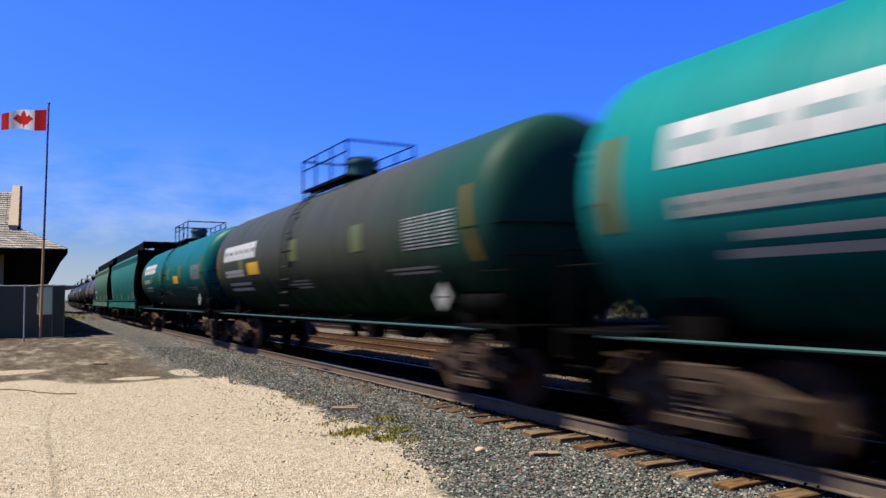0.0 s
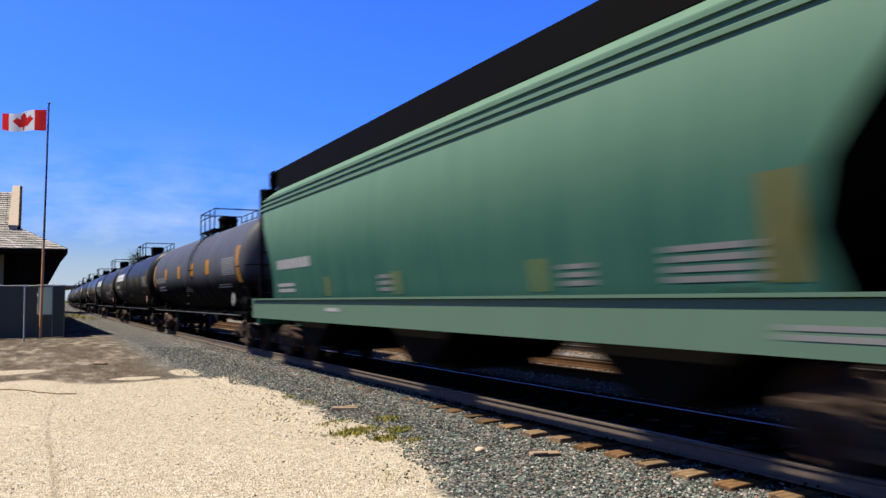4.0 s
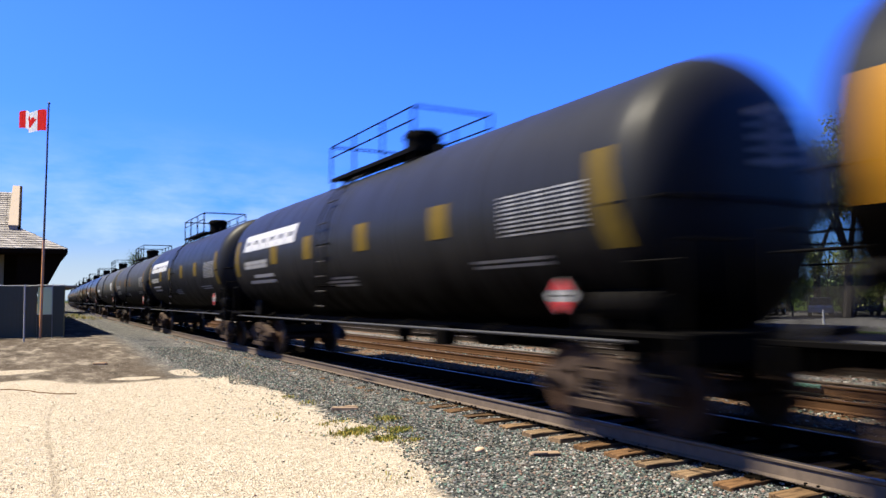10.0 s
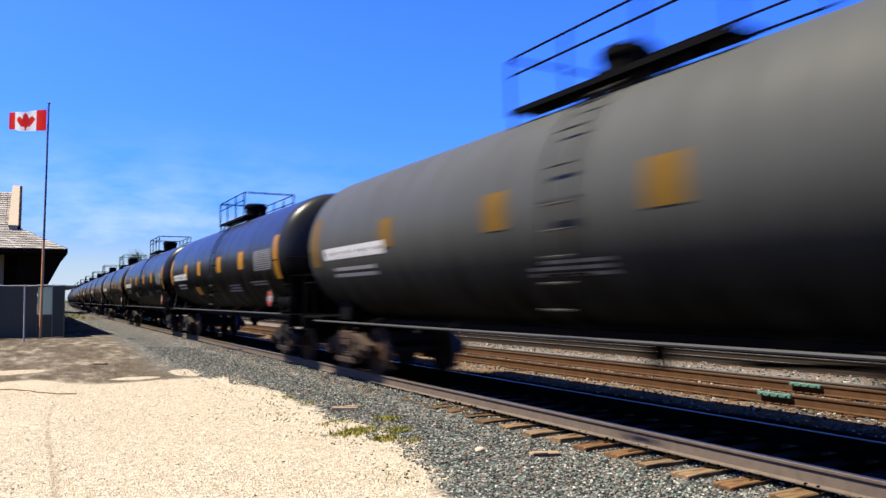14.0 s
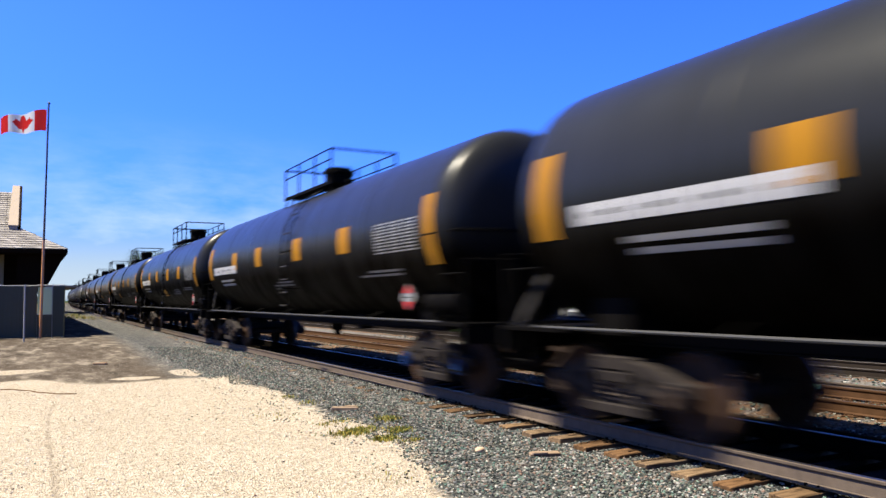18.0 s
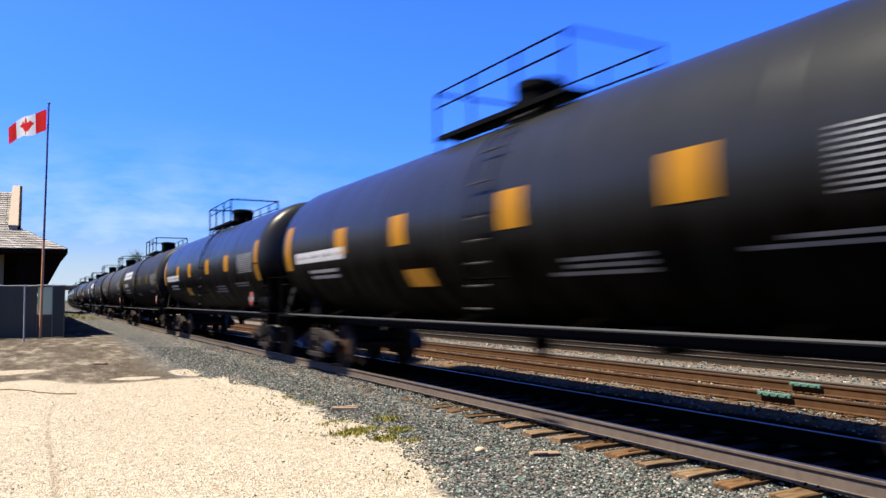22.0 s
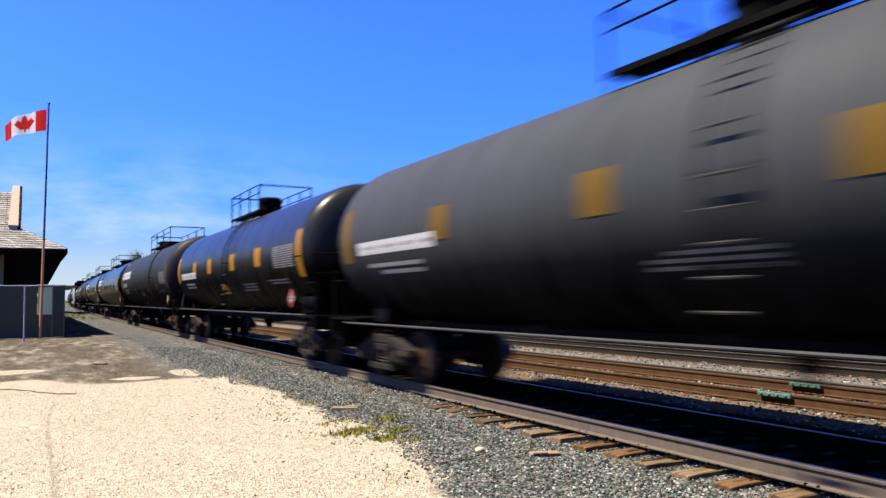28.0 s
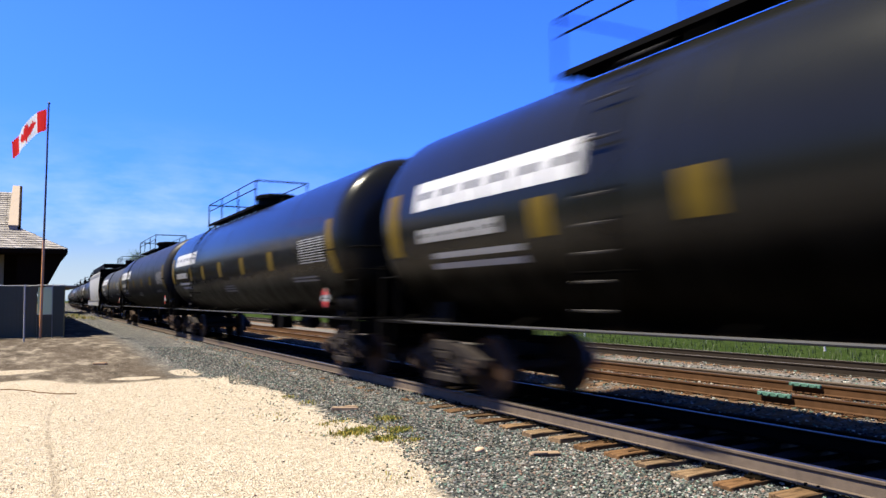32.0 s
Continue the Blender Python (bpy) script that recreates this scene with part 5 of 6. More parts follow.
shingled("roof_slope", ((EAVE_X, BACK_Y, EAVE_Z), (-16, BACK_Y, EAVE_Z), (MID - 0.01, g1, EAVE_Z + RISE), (MID + 0.01, g1, EAVE_Z + RISE)), 0.9, 3.0, 4)
# the taller cross roof behind the parapet
shingled("upper_roof", ((-13.0, EAVE_Y + 1.6, 4.75), (-0.72, EAVE_Y + 1.6, 4.75), (-0.72, EAVE_Y + 5.2, 7.05), (-13.0, EAVE_Y + 5.2, 7.05)), 0.22, 0.30, 5)
shingled("upper_roof", ((-0.72, EAVE_Y + 8.8, 4.75), (-13.0, EAVE_Y + 8.8, 4.75), (-13.0, EAVE_Y + 5.2, 7.05), (-0.72, EAVE_Y + 5.2, 7.05)), 0.6, 1.5, 6)
bm = bmesh.new()
prism(bm, [(EAVE_Y + 1.65, 4.6), (EAVE_Y + 8.75, 4.6), (EAVE_Y + 5.2, 6.98)], -0.98, -0.74)
part("gable_wall", bm, CREAM, station)
bm = bmesh.new()
# it climbs with the cross roof, narrowing a little to the ridge, under a thin coping
for grow, lo, hi in ((0.0, -0.75, 0.30), (0.03, 0.30, 0.38)):
    ends = []
    for y, z, x0, x1 in ((EAVE_Y + 1.7, 4.70, -0.88, -0.52), (EAVE_Y + 5.2, 7.05, -0.80, -0.53)):
        ends.append([bm.verts.new((x, y + h * 0.1, z + h)) for x, h in ((x0 - grow, lo), (x1 + grow, lo), (x1 + grow, hi), (x0 - grow, hi))])
    bm.faces.new(ends[0])
    bm.faces.new(ends[1][::-1])
    for k in range(4):
        bm.faces.new((ends[0][k], ends[1][k], ends[1][(k + 1) % 4], ends[0][(k + 1) % 4]))
bmesh.ops.recalc_face_normals(bm, faces=bm.faces)
part("parapet", bm, CREAM, station, "cream rendered gable parapet", bevel=0.01)
# dark strip added to stand for the parapet's shaded right face
bm = bmesh.new()
prism(bm, [(EAVE_Y + 1.7, 3.95), (EAVE_Y + 5.2, 6.3), (EAVE_Y + 5.24, 7.42), (EAVE_Y + 1.74, 5.07)], -0.50, -0.40)
part("barge_board", bm, BROWNWOOD, station, "dark strip for the shaded side of the parapet", bevel=0.01)
for k in range(4):
    bm = bmesh.new()
    box(bm, (-0.47, EAVE_Y + 6 + 9 * k, 1.7), (0.06, 1.4, 1.6))
    part("window", bm, WINDOW, station)

# ---- fence and yard by the station ----
SLAT = plain("blue_grey_slats", (0.070, 0.074, 0.044), 0.6, 0.0, 0.15, 4.0, spec=0.2)
GALV = plain("galvanised_pipe", (0.36, 0.35, 0.31), 0.5, 0.15, 0.15)
PANELM = plain("pale_translucent_sheet", (0.50, 0.56, 0.52), 0.5, 0.0, 0.12)
glow_through = PANELM.node_tree.nodes.new("ShaderNodeBsdfTranslucent")
glow_through.inputs[0].default_value = (0.42, 0.50, 0.42, 1)
sheet_mix = PANELM.node_tree.nodes.new("ShaderNodeMixShader")
sheet_mix.inputs[0].default_value = 0.6
PANELM.node_tree.links.new(PANELM.node_tree.nodes["Principled BSDF"].outputs[0], sheet_mix.inputs[1])
PANELM.node_tree.links.new(glow_through.outputs[0], sheet_mix.inputs[2])
PANELM.node_tree.links.new(sheet_mix.outputs[0], PANELM.node_tree.nodes["Material Output"].inputs[0])


def fence_run(a, b, z0, z1, label, name="slat_fence"):
    a, b = Vector(a), Vector(b)
    d = (b - a).normalized()
    L = (b - a).length
    fence = tagged(empty(name, Matrix.Translation((a.x, a.y, 0)) @ Matrix.Rotation(math.atan2(d.y, d.x), 4, "Z")), label, "fence")
    n = int(L / 0.085)
    slat = kept(("slat", z0, z1), lambda: slat_mesh(z0, z1))
    for k in range(n):
        piece("slat", slat, fence, move(0.04 + k * L / n, 0.012 * (k % 2), 0))
    for k in range(int(L / 2.4) + 1):
        bm = bmesh.new()
        x = min(L, 2.4 * k)
        rod(bm, (x, 0.06, z0 - 0.1), (x, 0.06, z1 + 0.06), 0.03, 8)
        part("fence_post", bm, GALV, fence)
    for z in (z1, z0 + 0.1):
        bm = bmesh.new()
        rod(bm, (0, 0.045, z), (L, 0.045, z), 0.022, 8)
        part("fence_rail", bm, GALV, fence)
    return fence


def slat_mesh(z0, z1):
    bm = bmesh.new()
    box(bm, (0, 0, (z0 + z1) / 2), (0.092, 0.010, z1 - z0))
    return finish("slat", bm, SLAT, 0.003)


fence_run((-3.4, 36.25), (0.33, 36.6), -0.06, 2.16, "blue-grey privacy-slat fence before the station")
fence_run((0.34, 36.6), (0.92, 36.65), -0.06, 0.92, "low stretch of blue-grey slat fence")
fence_run((0.93, 36.65), (1.38, 36.7), -0.06, 2.16, "narrow end panel of blue-grey slats")
fence_run((1.40, 36.72), (1.45, 40.3), -0.06, 2.14, "side run of slat fence to the station")
bm = bmesh.new()
rod(bm, (0.3, 36.7, 2.19), (1.42, 36.75, 2.19), 0.03, 8)
tagged(new("fence_top_rail", finish("fence_top_rail", bm, GALV)), "pale galvanised rail over the fence gap", "rail")
bm = bmesh.new()
box(bm, (0.63, 36.72, 1.50), (0.56, 0.006, 1.22))
tagged(new("fence_sheet", finish("fence_sheet", bm, PANELM)), "pale translucent plastic sheet over the low fence stretch", "panel")
bm = bmesh.new()
rod(bm, (-0.12, 33.7, -0.1), (-0.13, 33.7, 2.13), 0.032, 10)
rod(bm, (-0.13, 33.7, 2.13), (-0.13, 33.7, 2.16), 0.042, 10)
tagged(new("pipe_post", finish("pipe_post", bm, GALV, smooth_angle=40)), "bare galvanised pipe post in the dirt", "post")

# ---- flagpole and flag ----
POLE = plain("rusty_painted_pole", (0.60, 0.26, 0.08), 0.6, 0.0, 0.5, 2.0)
POLETOP = plain("dark_pole_paint", (0.05, 0.038, 0.032), 0.6)
POLE_X, POLE_Y, POLE_TOP = 0.47, 36.2, 10.05
pole = tagged(empty("flagpole", move(POLE_X, POLE_Y, -0.1)), "tall thin flagpole, rusty below and dark above", "flagpole")
bm = bmesh.new()
rod(bm, (0, 0, 0), (0.05, 0, 4.2), 0.058, 10, 0.05)
part("lower_pole", bm, POLE, pole, "rust-stained lower pole", smooth_angle=40)
bm = bmesh.new()
rod(bm, (0.05, 0, 4.2), (0.12, 0, POLE_TOP + 0.1), 0.046, 10, 0.03)
part("upper_pole", bm, POLETOP, pole, smooth_angle=40)
bm = bmesh.new()
bmesh.ops.create_uvsphere(bm, u_segments=10, v_segments=6, radius=0.06, matrix=Matrix.Translation((0.12, 0, POLE_TOP + 0.13)))
part("finial", bm, POLETOP, pole, smooth_angle=60)
bm = bmesh.new()
rod(bm, (0.02, -0.10, 1.0), (0.07, -0.07, POLE_TOP), 0.006, 4)
part("halyard", bm, WHITE, pole)

FLAG_W, FLAG_H, STRIPS = 1.80, 0.93, 24
FLAGRED = plain("red_cloth", (0.4216, 0.017, 0.0136), 0.8, 0.0, 0.12)
FLAGWHITE = plain("white_cloth", (0.5304, 0.5236, 0.51), 0.8, 0.0, 0.06)
for cloth, tone in ((FLAGRED, (0.55, 0.025, 0.02, 1)), (FLAGWHITE, (0.65, 0.65, 0.63, 1))):
    tree_of = cloth.node_tree
    glowing = tree_of.nodes.new("ShaderNodeBsdfTranslucent")
    glowing.inputs[0].default_value = tone
    half_through = tree_of.nodes.new("ShaderNodeMixShader")
    half_through.inputs[0].default_value = 0.5
    tree_of.links.new(tree_of.nodes["Principled BSDF"].outputs[0], half_through.inputs[1])
    tree_of.links.new(glowing.outputs[0], half_through.inputs[2])
    tree_of.links.new(half_through.outputs[0], tree_of.nodes["Material Output"].inputs[0])
flag = tagged(empty("flag", move(POLE_X + 0.04, POLE_Y, POLE_TOP - 0.26 - FLAG_H / 2)), "red and white flag with a red leaf, waving on its pole", "flag")


LEAF_TOP = [(0, 1.0), (0.1, 0.8), (0.22, 0.74), (0.27, 0.26), (0.45, 0.42), (0.68, 0.58), (0.76, 0.34), (0.95, 0.26), (1.0, 0.14)]
LEAF_FOOT = [(0, -0.95), (0.05, -0.92), (0.08, -0.52), (0.42, -0.56), (0.52, -0.38), (0.8, -0.08), (1.0, 0.12)]


def along(pts, v):
    """Height of a leaf's edge at v (0 to 1 from its middle)."""
    for (p, hp), (q, hq) in zip(pts, pts[1:]):
        if v <= q:
            return hp + (hq - hp) * (v - p) / (q - p)
    return pts[-1][1]


def strip_mesh(i):
    w = FLAG_W / STRIPS
    bm = bmesh.new()
    mid, reach = FLAG_W * 0.52, 0.42
    red = (i + 0.5) * w < FLAG_W * 0.27 or (i + 0.5) * w > FLAG_W * 0.83
    cols = 3
    for k in range(cols):
        x0, x1 = w * k / cols, w * (k + 1) / cols + (0.013 if k == cols - 1 else 0)
        v0, v1 = abs((i * w + x0) - mid) / reach, abs((i * w + x1) - mid) / reach
        leaf = not red and (v0 + v1) / 2 < 1
        # the worn free end is folded and frayed, so it is lower than the hoist
        H0, H1 = [FLAG_H / 2 * (1 - 0.26 * ((i * w + x) / FLAG_W) ** 1.3) for x in (x0, x1)]
        if leaf:
            t0, t1, f0, f1 = [0.40 * along(edge, v) for edge in (LEAF_TOP, LEAF_FOOT) for v in (v0, v1)]
            bands = [(-H0, -H1, f0, f1, 0), (f0, f1, t0, t1, 1), (t0, t1, H0, H1, 0)]
        else:
            bands = [(-H0, -H1, H0, H1, 1 if red else 0)]
        for a0, a1, b0, b1, mi in bands:
            f = bm.faces.new([bm.verts.new(p) for p in ((-x0, 0, a0), (-x1, 0, a1), (-x1, 0, b1), (-x0, 0, b0))])
            f.material_index = mi
    me = bpy.data.meshes.new("strip")
    bm.to_mesh(me)
    bm.free()
    me.materials.append(FLAGWHITE)
    me.materials.append(FLAGRED)
    return me


STRIP = [piece("cloth_strip", strip_mesh(i), flag) for i in range(STRIPS)]
# seconds, reach of the free end (part of the full length), sag of its middle in metres
FLY = [
    (0, .95, .06), (.5, .9, .2), (1, .84, .28), (1.5, .9, .15), (2, .93, .1), (2.5, .93, .1), (3.5, .9, .15), (4.5, .98, .06), (5, .83, .17), (5.5, .5, .0), (6, .63, .0), (6.5, .9, -.06), (7, .9, .28),
    (7.5, .86, .33), (8, .75, .0), (8.5, .33, -.15), (9, .6, -.42), (9.5, .36, -.4), (10, .43, .0), (10.5, .99, -.04), (11, .95, .1), (12, .96, .08), (13, .95, .1), (14, .76, .1), (14.5, .83, -.1),
    (15.5, .8, .2), (16.5, .78, .38), (17, .9, .25), (17.5, .95, .2), (18, .97, .3), (18.5, .96, .28), (19, .97, .28), (20, .9, .4), (21, .86, .35), (21.5, .5, .95), (22, .68, .62), (22.5, .54, .05), (23, .58, -.2),
    (23.5, .5, .6), (24, .92, .75), (24.5, .96, .4), (25, .66, .66), (25.5, .86, .06), (26, .9, .14), (26.5, .8, .2), (27.5, .85, .4), (28.5, .84, .6), (29, .97, .5), (29.5, .82, .78), (30, .86, .72),
    (30.3, .8, 1.0), (30.6, .72, 1.1), (31, .78, .83), (31.3, .74, .92), (31.6, .66, 1.15), (32, .5, 1.42),
]


def fly_rows():
    """Poses of every strip of cloth: a chain of turns away from the pole."""
    rows = [[] for _ in STRIP]
    w = FLAG_W / STRIPS
    for t, reach, sag in FLY:
        swing = math.acos(min(1.0, max(0.2, math.sqrt(reach ** 2 + (0.5 * sag / FLAG_W) ** 2))))
        x = y = z = 0.0
        for i in range(STRIPS):
            u = i / (STRIPS - 1)
            ripple = 0.62 * min(1.0, 0.25 + 1.6 * u) * math.sin(5.2 * t - 10.4 * u)
            a = swing * min(1.0, 0.45 + 1.3 * u) + ripple * 0.8
            lean = 5 * max(-1.0, min(1.0, sag)) * min(1.0, 2.5 * u)
            # the free end also sinks a little by its weight
            wave = 0.075 * min(1.0, 1.8 * u) * math.sin(4.6 * t - 7.0 * u)
            rows[i].append((t, pose(x, y, z + wave + 0.22 * y + 0.12 * x, 0, -lean, math.degrees(a))))
            x -= w * math.cos(a)
            y -= w * math.sin(a)
            z -= sag / STRIPS * (0.5 + u) + 0.01 * math.sin(4.1 * t - 8.8 * u)
    return rows


# ---- trees, street and distance beyond the tracks ----
BARK = plain("grey_brown_bark", (0.020, 0.016, 0.013), 0.95, 0.0, 0.35, 6.0, 0.02)
SPRINGLEAF = leaf_material("spring_leaves", (0.045, 0.062, 0.010), (0.085, 0.110, 0.018), (0.140, 0.160, 0.034))
DARKLEAF = leaf_material("green_leaves", (0.024, 0.050, 0.007), (0.050, 0.090, 0.013), (0.085, 0.130, 0.022))
TWIGLEAF = leaf_material("bud_brown_leaves", (0.040, 0.036, 0.014), (0.075, 0.072, 0.024), (0.120, 0.120, 0.034))


def tree(x, y, height, spread, mat, leaves, seed, label):
    r = random.Random(seed)
    t = tagged(empty("tree", move(x, y, ground_z(x, y) - 0.05)), label, "tree", "trackside trees")
    bm = bmesh.new()
    tips = []

    def grow(p, d, l, rad, level):
        q = p + d * l
        rod(bm, p, q, rad, 7 if level < 2 else 5, rad * 0.72)
        if level >= 2:
            tips.extend((p.lerp(q, 0.5), q))
        if level == 4:
            return
        for _ in range(3 if level < 3 else 2):
            nd = (d + Vector((r.uniform(-1, 1), r.uniform(-1, 1), r.uniform(-0.25, 0.75))) * (0.62 * spread)).normalized()
            grow(q, nd, l * r.uniform(0.62, 0.85), rad * 0.62, level + 1)

    grow(Vector((0, 0, 0)), Vector((r.uniform(-0.06, 0.06), r.uniform(-0.06, 0.06), 1)).normalized(), height * 0.27, height * 0.022, 0)
    part("trunk", bm, BARK, t)
    V, F = [], []
    for k in range(leaves):
        c = r.choice(tips) + Vector((r.gauss(0, 1), r.gauss(0, 1), r.gauss(0, 1))) * height * 0.032
        s = height * r.uniform(0.004, 0.009)
        m = Euler((r.uniform(0, 6), r.uniform(0, 6), r.uniform(0, 6))).to_matrix()
        n = len(V)
        V += [tuple(c + m @ Vector(v) * s) for v in ((-1, 0, 0), (0, -0.6, 0.1), (1, 0, 0), (0, 0.6, -0.1))]
        F.append((n, n + 1, n + 2, n + 3))
    me = bpy.data.meshes.new("crown")
    me.from_pydata(V, [], F)
    me.materials.append(mat)
    piece("crown", me, t)
    return t


def bush(x, y, height, mat, seed):
    r = random.Random(seed)
    b = tagged(empty("bush", move(x, y, ground_z(x, y) - 0.05)), "olive-green bush under the trackside trees", "bush", "trackside bushes")
    for _ in range(5):
        bm = bmesh.new()
        tube(bm, [(0, 0, 0), (r.uniform(-0.5, 0.5), r.uniform(-0.5, 0.5), height * 0.4), (r.uniform(-1.3, 1.3), r.uniform(-1.3, 1.3), height * 0.8)], 0.04, 5)
        part("stem", bm, BARK, b)
    V, F = [], []
    lumps = [(r.gauss(0, 1.0), r.gauss(0, 1.0), height * r.uniform(0.15, 0.85), r.uniform(0.5, 1.0)) for _ in range(9)]
    for _ in range(1900):
        lx, ly, lz, ls = r.choice(lumps)
        c = Vector((lx + r.gauss(0, ls * 0.55), ly + r.gauss(0, ls * 0.55), max(0.05, lz + r.gauss(0, ls * 0.5))))
        m = Euler((r.uniform(0, 6), r.uniform(0, 6), r.uniform(0, 6))).to_matrix()
        q, n = r.uniform(0.05, 0.11), len(V)
        V += [tuple(c + m @ Vector(v) * q) for v in ((-1, 0, 0), (0, -0.6, 0.1), (1, 0, 0), (0, 0.6, -0.1))]
        F.append((n, n + 1, n + 2, n + 3))
    me = bpy.data.meshes.new("foliage")
    me.from_pydata(V, [], F)
    me.materials.append(mat)
    piece("foliage", me, b)


r = random.Random(77)
for k in range(24):
    a = radians(30 + 42 * k / 23)
    d = r.uniform(60, 84)
    tree(d * math.sin(a), d * math.cos(a), r.uniform(12, 17), r.uniform(0.9, 1.2), (SPRINGLEAF, TWIGLEAF, TWIGLEAF)[k % 3], 9000, 100 + k, ("tall tree in thin yellow-green spring leaf", "dark-limbed tree with brown buds", "dark-limbed tree with brown buds")[k % 3])
# bushes under the wood, one thing each
for k in range(44):
    a = radians(28 + 46 * k / 43 + r.uniform(-0.5, 0.5))
    d = r.uniform(58, 76)
    if radians(43.5) < a < radians(53.0):
        continue
    bush(d * math.sin(a), d * math.cos(a), r.uniform(3.5, 8.0), (SPRINGLEAF, DARKLEAF, TWIGLEAF)[k % 3], 300 + k)
for x, y, h in ((20.2, 150.0, 13.2), (23.0, 158.0, 12.0), (44.0, 190.0, 12.0)):
    tree(x, y, h, 1.0, DARKLEAF, 4500, int(x), "dense green tree beyond the tracks")

# low scrub along the horizon
spots = []
V, F = [], []
for k in range(5200):
    a = radians(r.uniform(-75, 110))
    d = r.uniform(240, 420) if a > radians(9) or a < radians(-6) else r.uniform(420, 700)
    x, y = d * math.sin(a), d * math.cos(a)
    if abs(x - line_x(y)) < 26:
        continue
    hgt = r.uniform(2.0, 8.0) * (1.0 if a > radians(9) else 0.8)
    z0 = -0.6
    for _ in range(5):
        px, py, pz, s = x + r.gauss(0, 3.5), y + r.gauss(0, 3.5), z0 + hgt * r.random() ** 0.7, r.uniform(0.7, 2.0)
        m = Euler((r.uniform(0, 6), r.uniform(0, 6), r.uniform(0, 6))).to_matrix()
        n = len(V)
        V += [(px + q.x, py + q.y, pz + q.z) for q in (m @ Vector(v) * s for v in ((-1, 0, 0), (0, -0.8, 0.2), (1, 0, 0), (0, 0.8, -0.2)))]
        F.append((n, n + 1, n + 2, n + 3))
me = bpy.data.meshes.new("far_scrub")
me.from_pydata(V, [], F)
me.materials.append(DARKLEAF)
tagged(new("far_scrub", me), "distant line of scrub and trees on the horizon", "trees", kind="stuff")

# parked cars and low buildings across the meadow
CARPAINT = [plain("white_car_paint", (0.28, 0.28, 0.28), 0.25, 0.0, 0.04), plain("red_car_paint", (0.34, 0.0204, 0.0204), 0.25, 0.0, 0.05), plain("dark_car_paint", (0.0272, 0.0306, 0.0374), 0.25), plain("silver_car_paint", (0.306, 0.3128, 0.3196), 0.3, 0.5)]
GLASS = plain("car_glass", (0.012, 0.015, 0.018), 0.05)
TYRE = plain("tyre_rubber", (0.012, 0.012, 0.012), 0.9)


def parked_car(x, y, rz, paint, label):
    c = tagged(empty("parked_car", move(x, y, ground_z(x, y), rz)), label, "car", "parked cars")
    bm = bmesh.new()
    prism(bm, [(-2.2, 0.35), (-2.25, 0.75), (-1.9, 0.92), (2.0, 0.95), (2.25, 0.7), (2.2, 0.35)], -0.86, 0.86, "y")
    part("body", bm, paint, c, bevel=0.05)
    bm = bmesh.new()
    prism(bm, [(-1.35, 0.95), (-0.75, 1.44), (0.75, 1.46), (1.5, 0.95)], -0.74, 0.74, "y")
    part("cabin", bm, GLASS, c, bevel=0.04)
    bm = bmesh.new()
    box(bm, (0, 0, 1.47), (1.45, 1.36, 0.05))
    part("roof", bm, paint, c, bevel=0.02)
    for px in (-1.35, 1.4):
        for py in (-0.8, 0.8):
            bm = bmesh.new()
            rod(bm, (px, py - 0.1, 0.33), (px, py + 0.1, 0.33), 0.33, 16)
            wheel = part("wheel", bm, TYRE, c, smooth_angle=40)
            bm = bmesh.new()
            s = 1 if py > 0 else -1
            rod(bm, (px, py + s * 0.1, 0.33), (px, py + s * 0.115, 0.33), 0.2, 12)
            part("rim", bm, GALV, wheel, smooth_angle=40)
    return c


for k, (ang, d, p) in enumerate(((40, 64, 3), (46.2, 82, 0), (49.2, 84, 0), (52.6, 70, 2), (55.8, 66, 0), (58.3, 68, 2), (36, 72, 1))):
    a = radians(ang)
    parked_car(d * math.sin(a), d * math.cos(a), 25 + 8 * (k % 3), CARPAINT[p], ("white car parked beyond the meadow", "red car parked beyond the meadow", "dark car parked beyond the meadow", "silver car parked beyond the meadow")[p])
SHOPWALL = plain("shop_wall", (0.216, 0.204, 0.186), 0.8)
SHOPROOF = plain("red_shop_fascia", (0.20, 0.024, 0.020), 0.6)
for x, y, w, dpt, h, red in ((74.0, 66.0, 16.0, 9.0, 3.0, True), (92.0, 48.0, 18.0, 10.0, 4.2, False), (60.0, 92.0, 20.0, 10.0, 4.0, False)):
    b = tagged(empty("low_building", move(x, y, ground_z(x, y) - 0.05, -48 if red else 40)), "low shop with a red fascia beyond the trees" if red else "low grey building beyond the trees", "building")
    bm = bmesh.new()
    box(bm, (0, 0, h / 2), (w, dpt, h))
    part("wall", bm, SHOPWALL, b, bevel=0.02)
    bm = bmesh.new()
    box(bm, (0, 0, h + 0.15), (w + 0.4, dpt + 0.4, 0.3))
    box(bm, (0, -dpt / 2 - 0.12, h - (0.75 if red else 0.35)), (w, 0.2, 1.5 if red else 0.7))
    part("fascia", bm, SHOPROOF if red else PALEEDGE, b)
    for k in range(int(w / 3)):
        bm = bmesh.new()
        box(bm, (-w / 2 + 1.6 + 3 * k, -dpt / 2 - 0.03, 1.4), (1.9, 0.08, 1.7))
        part("window", bm, WINDOW, b)
for x, y in ((line_x(17) + 18.3, 17.0), (line_x(30) + 18.0, 30.0), (line_x(20) + 30.0, 20.0)):
    bm = bmesh.new()
    rod(bm, (0, 0, -0.2), (0, 0, 1.5), 0.04, 8)
    tagged(new("marker_post", finish("marker_post", bm, WHITE)), "thin white marker post in the meadow", "post", "marker posts").matrix_basis = move(x, y, ground_z(x, y))

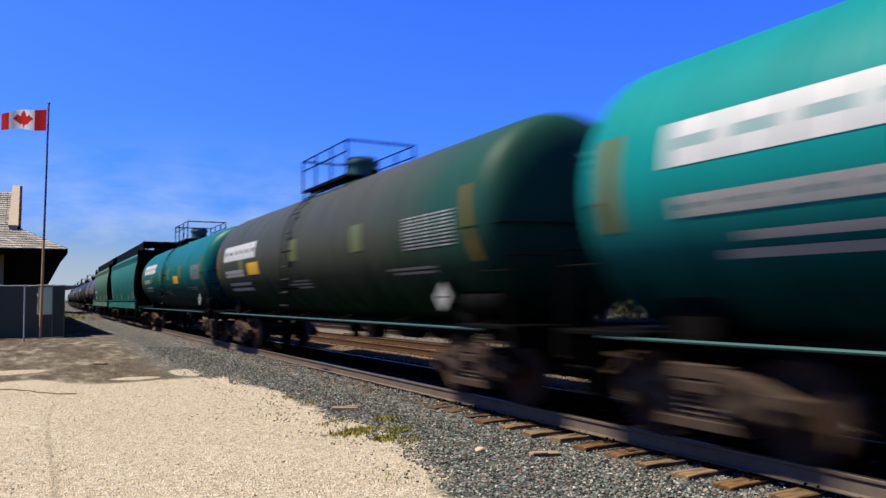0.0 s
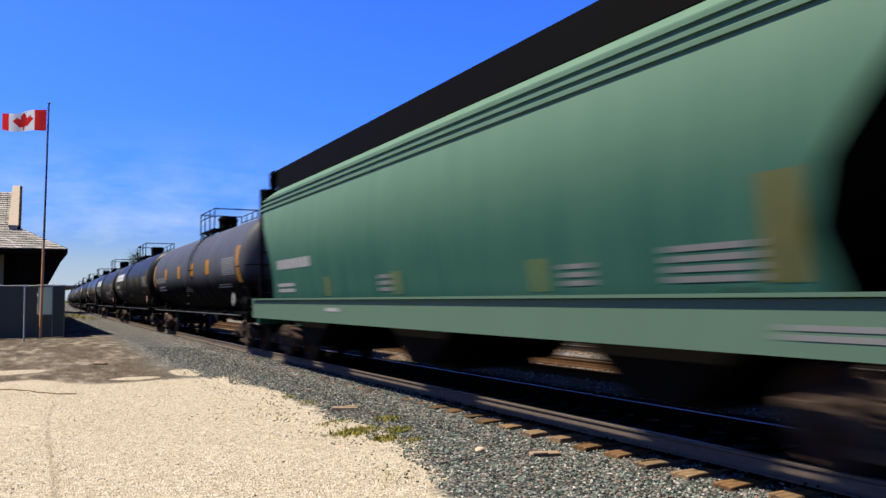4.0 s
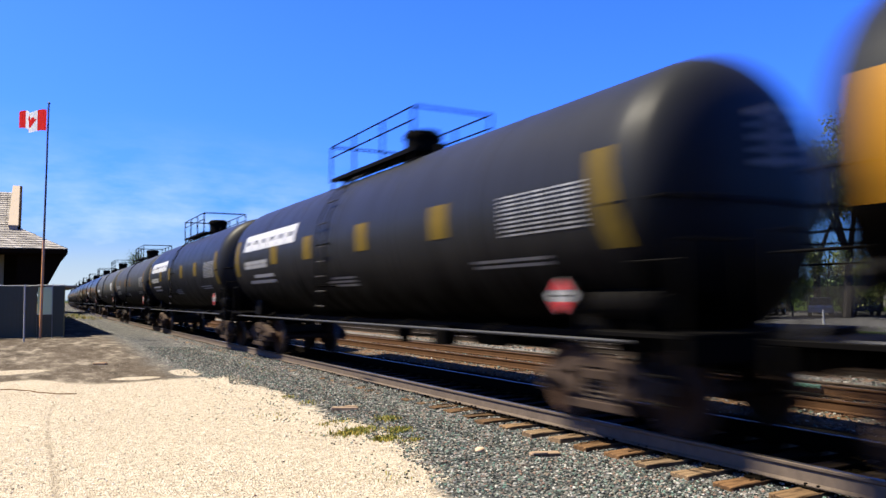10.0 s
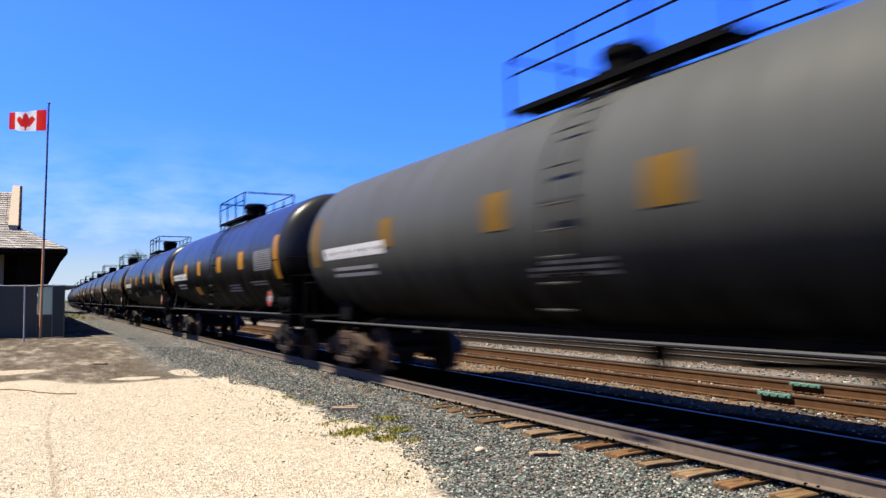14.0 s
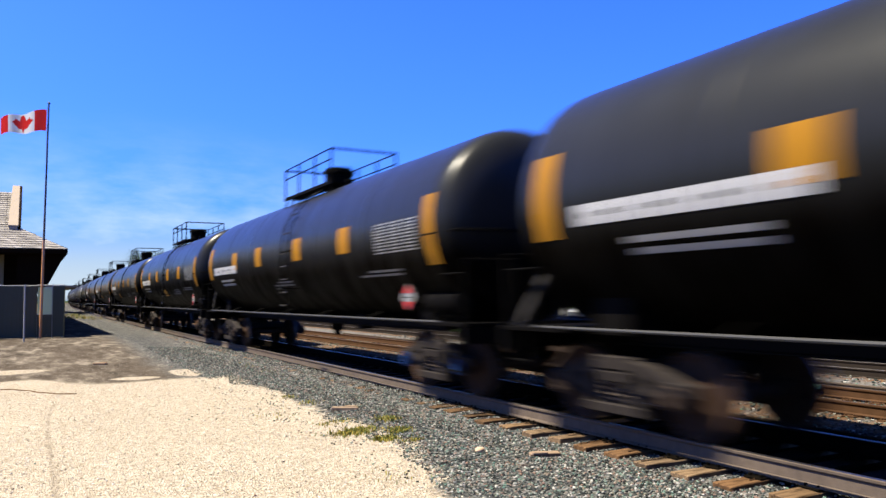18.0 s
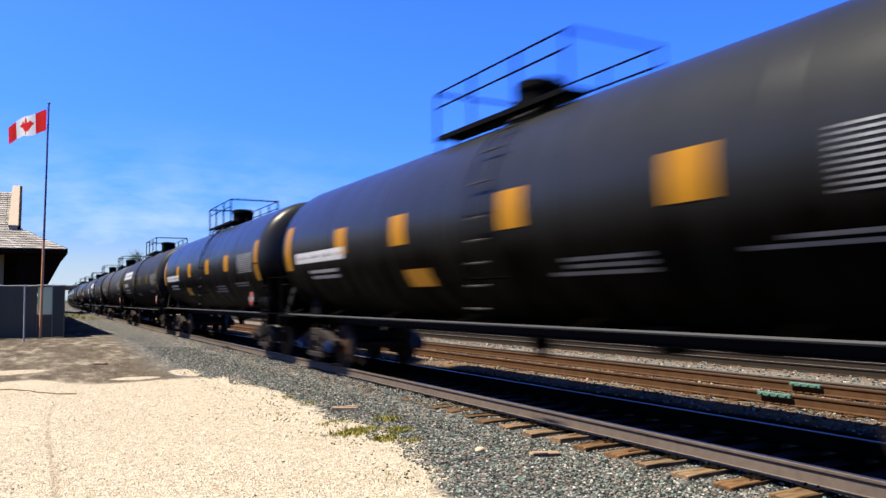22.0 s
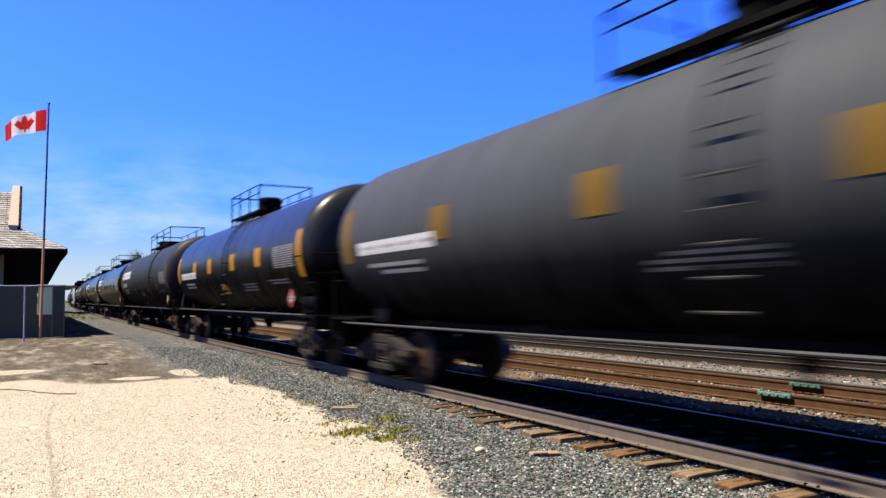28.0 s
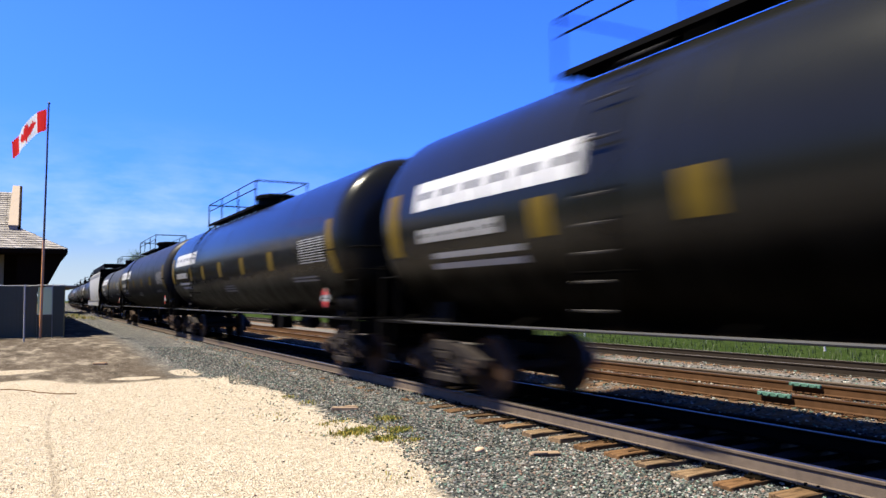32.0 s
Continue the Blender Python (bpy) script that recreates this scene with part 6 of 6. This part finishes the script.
# thin wisps of high cloud and a glowing painted haze, far behind everything
n = Net("thin_cloud_haze")
sep = n.t.nodes.new("ShaderNodeSeparateXYZ")
n.t.links.new(n.pos, sep.inputs[0])
wisp = n.ramp(n.noise(0.0022, 6, 0.6, stretch=(1.0, 1.0, 3.2)), (0.36, 0.0), (0.75, 1.0))
fade = n.math("MULTIPLY", n.math("MULTIPLY", n.step(sep.outputs[2], 900.0, 150.0), n.step(sep.outputs[2], -20.0, 20.0)), n.math("MULTIPLY", n.step(sep.outputs[0], -1500.0, -900.0), n.step(sep.outputs[0], 2600.0, 600.0)))
glow = n.t.nodes.new("ShaderNodeEmission")
glow.inputs[0].default_value, glow.inputs[1].default_value = (0.74, 0.87, 1.0, 1.0), 0.36
clear = n.t.nodes.new("ShaderNodeBsdfTransparent")
blend = n.t.nodes.new("ShaderNodeMixShader")
# horizon haze, painted as a glow that thins out upward
haze = n.math("MULTIPLY", n.step(sep.outputs[2], 430.0, 20.0), 1.0)
n.put(blend.inputs[0], n.math("MULTIPLY", n.math("MAXIMUM", wisp, haze), n.math("MULTIPLY", fade, 0.70)))
n.t.links.new(clear.outputs[0], blend.inputs[1])
n.t.links.new(glow.outputs[0], blend.inputs[2])
n.t.links.new(blend.outputs[0], n.t.nodes["Material Output"].inputs[0])
me = bpy.data.meshes.new("backdrop")
me.from_pydata([(-1600, 0, -5), (2700, 0, -5), (2700, 0, 950), (-1600, 0, 950)], [], [(0, 1, 2, 3)])
me.materials.append(n.m)
cloud = new("backdrop", me)
cloud.matrix_basis = move(0, 3600, 0)
tagged(cloud, "thin white wisps of cloud and painted pale haze low in a blue sky", "cloud", kind="structure")

# far platform canopy up the line
bm = bmesh.new()
box(bm, (0, 0, 3.4), (5.0, 26.0, 0.25))
canopy = tagged(empty("platform_canopy", move(2.9, 118.0, -0.1)), "long low brown platform canopy up the line", "canopy")
part("roof", bm, PALEEDGE, canopy)
for k in range(6):
    bm = bmesh.new()
    box(bm, (-1.5, -12 + 4.8 * k, 1.65), (0.2, 0.2, 3.3))
    part("post", bm, BROWNWOOD, canopy)


# ---- what moves ----
def motions():
    times = [2.0 * k for k in range(17)]
    for car, middle in CARS:
        walk(car, [(t, on_track(middle - run(t))) for t in times])
    for ob, rows in zip(STRIP, fly_rows()):
        walk(ob, rows)


motions()
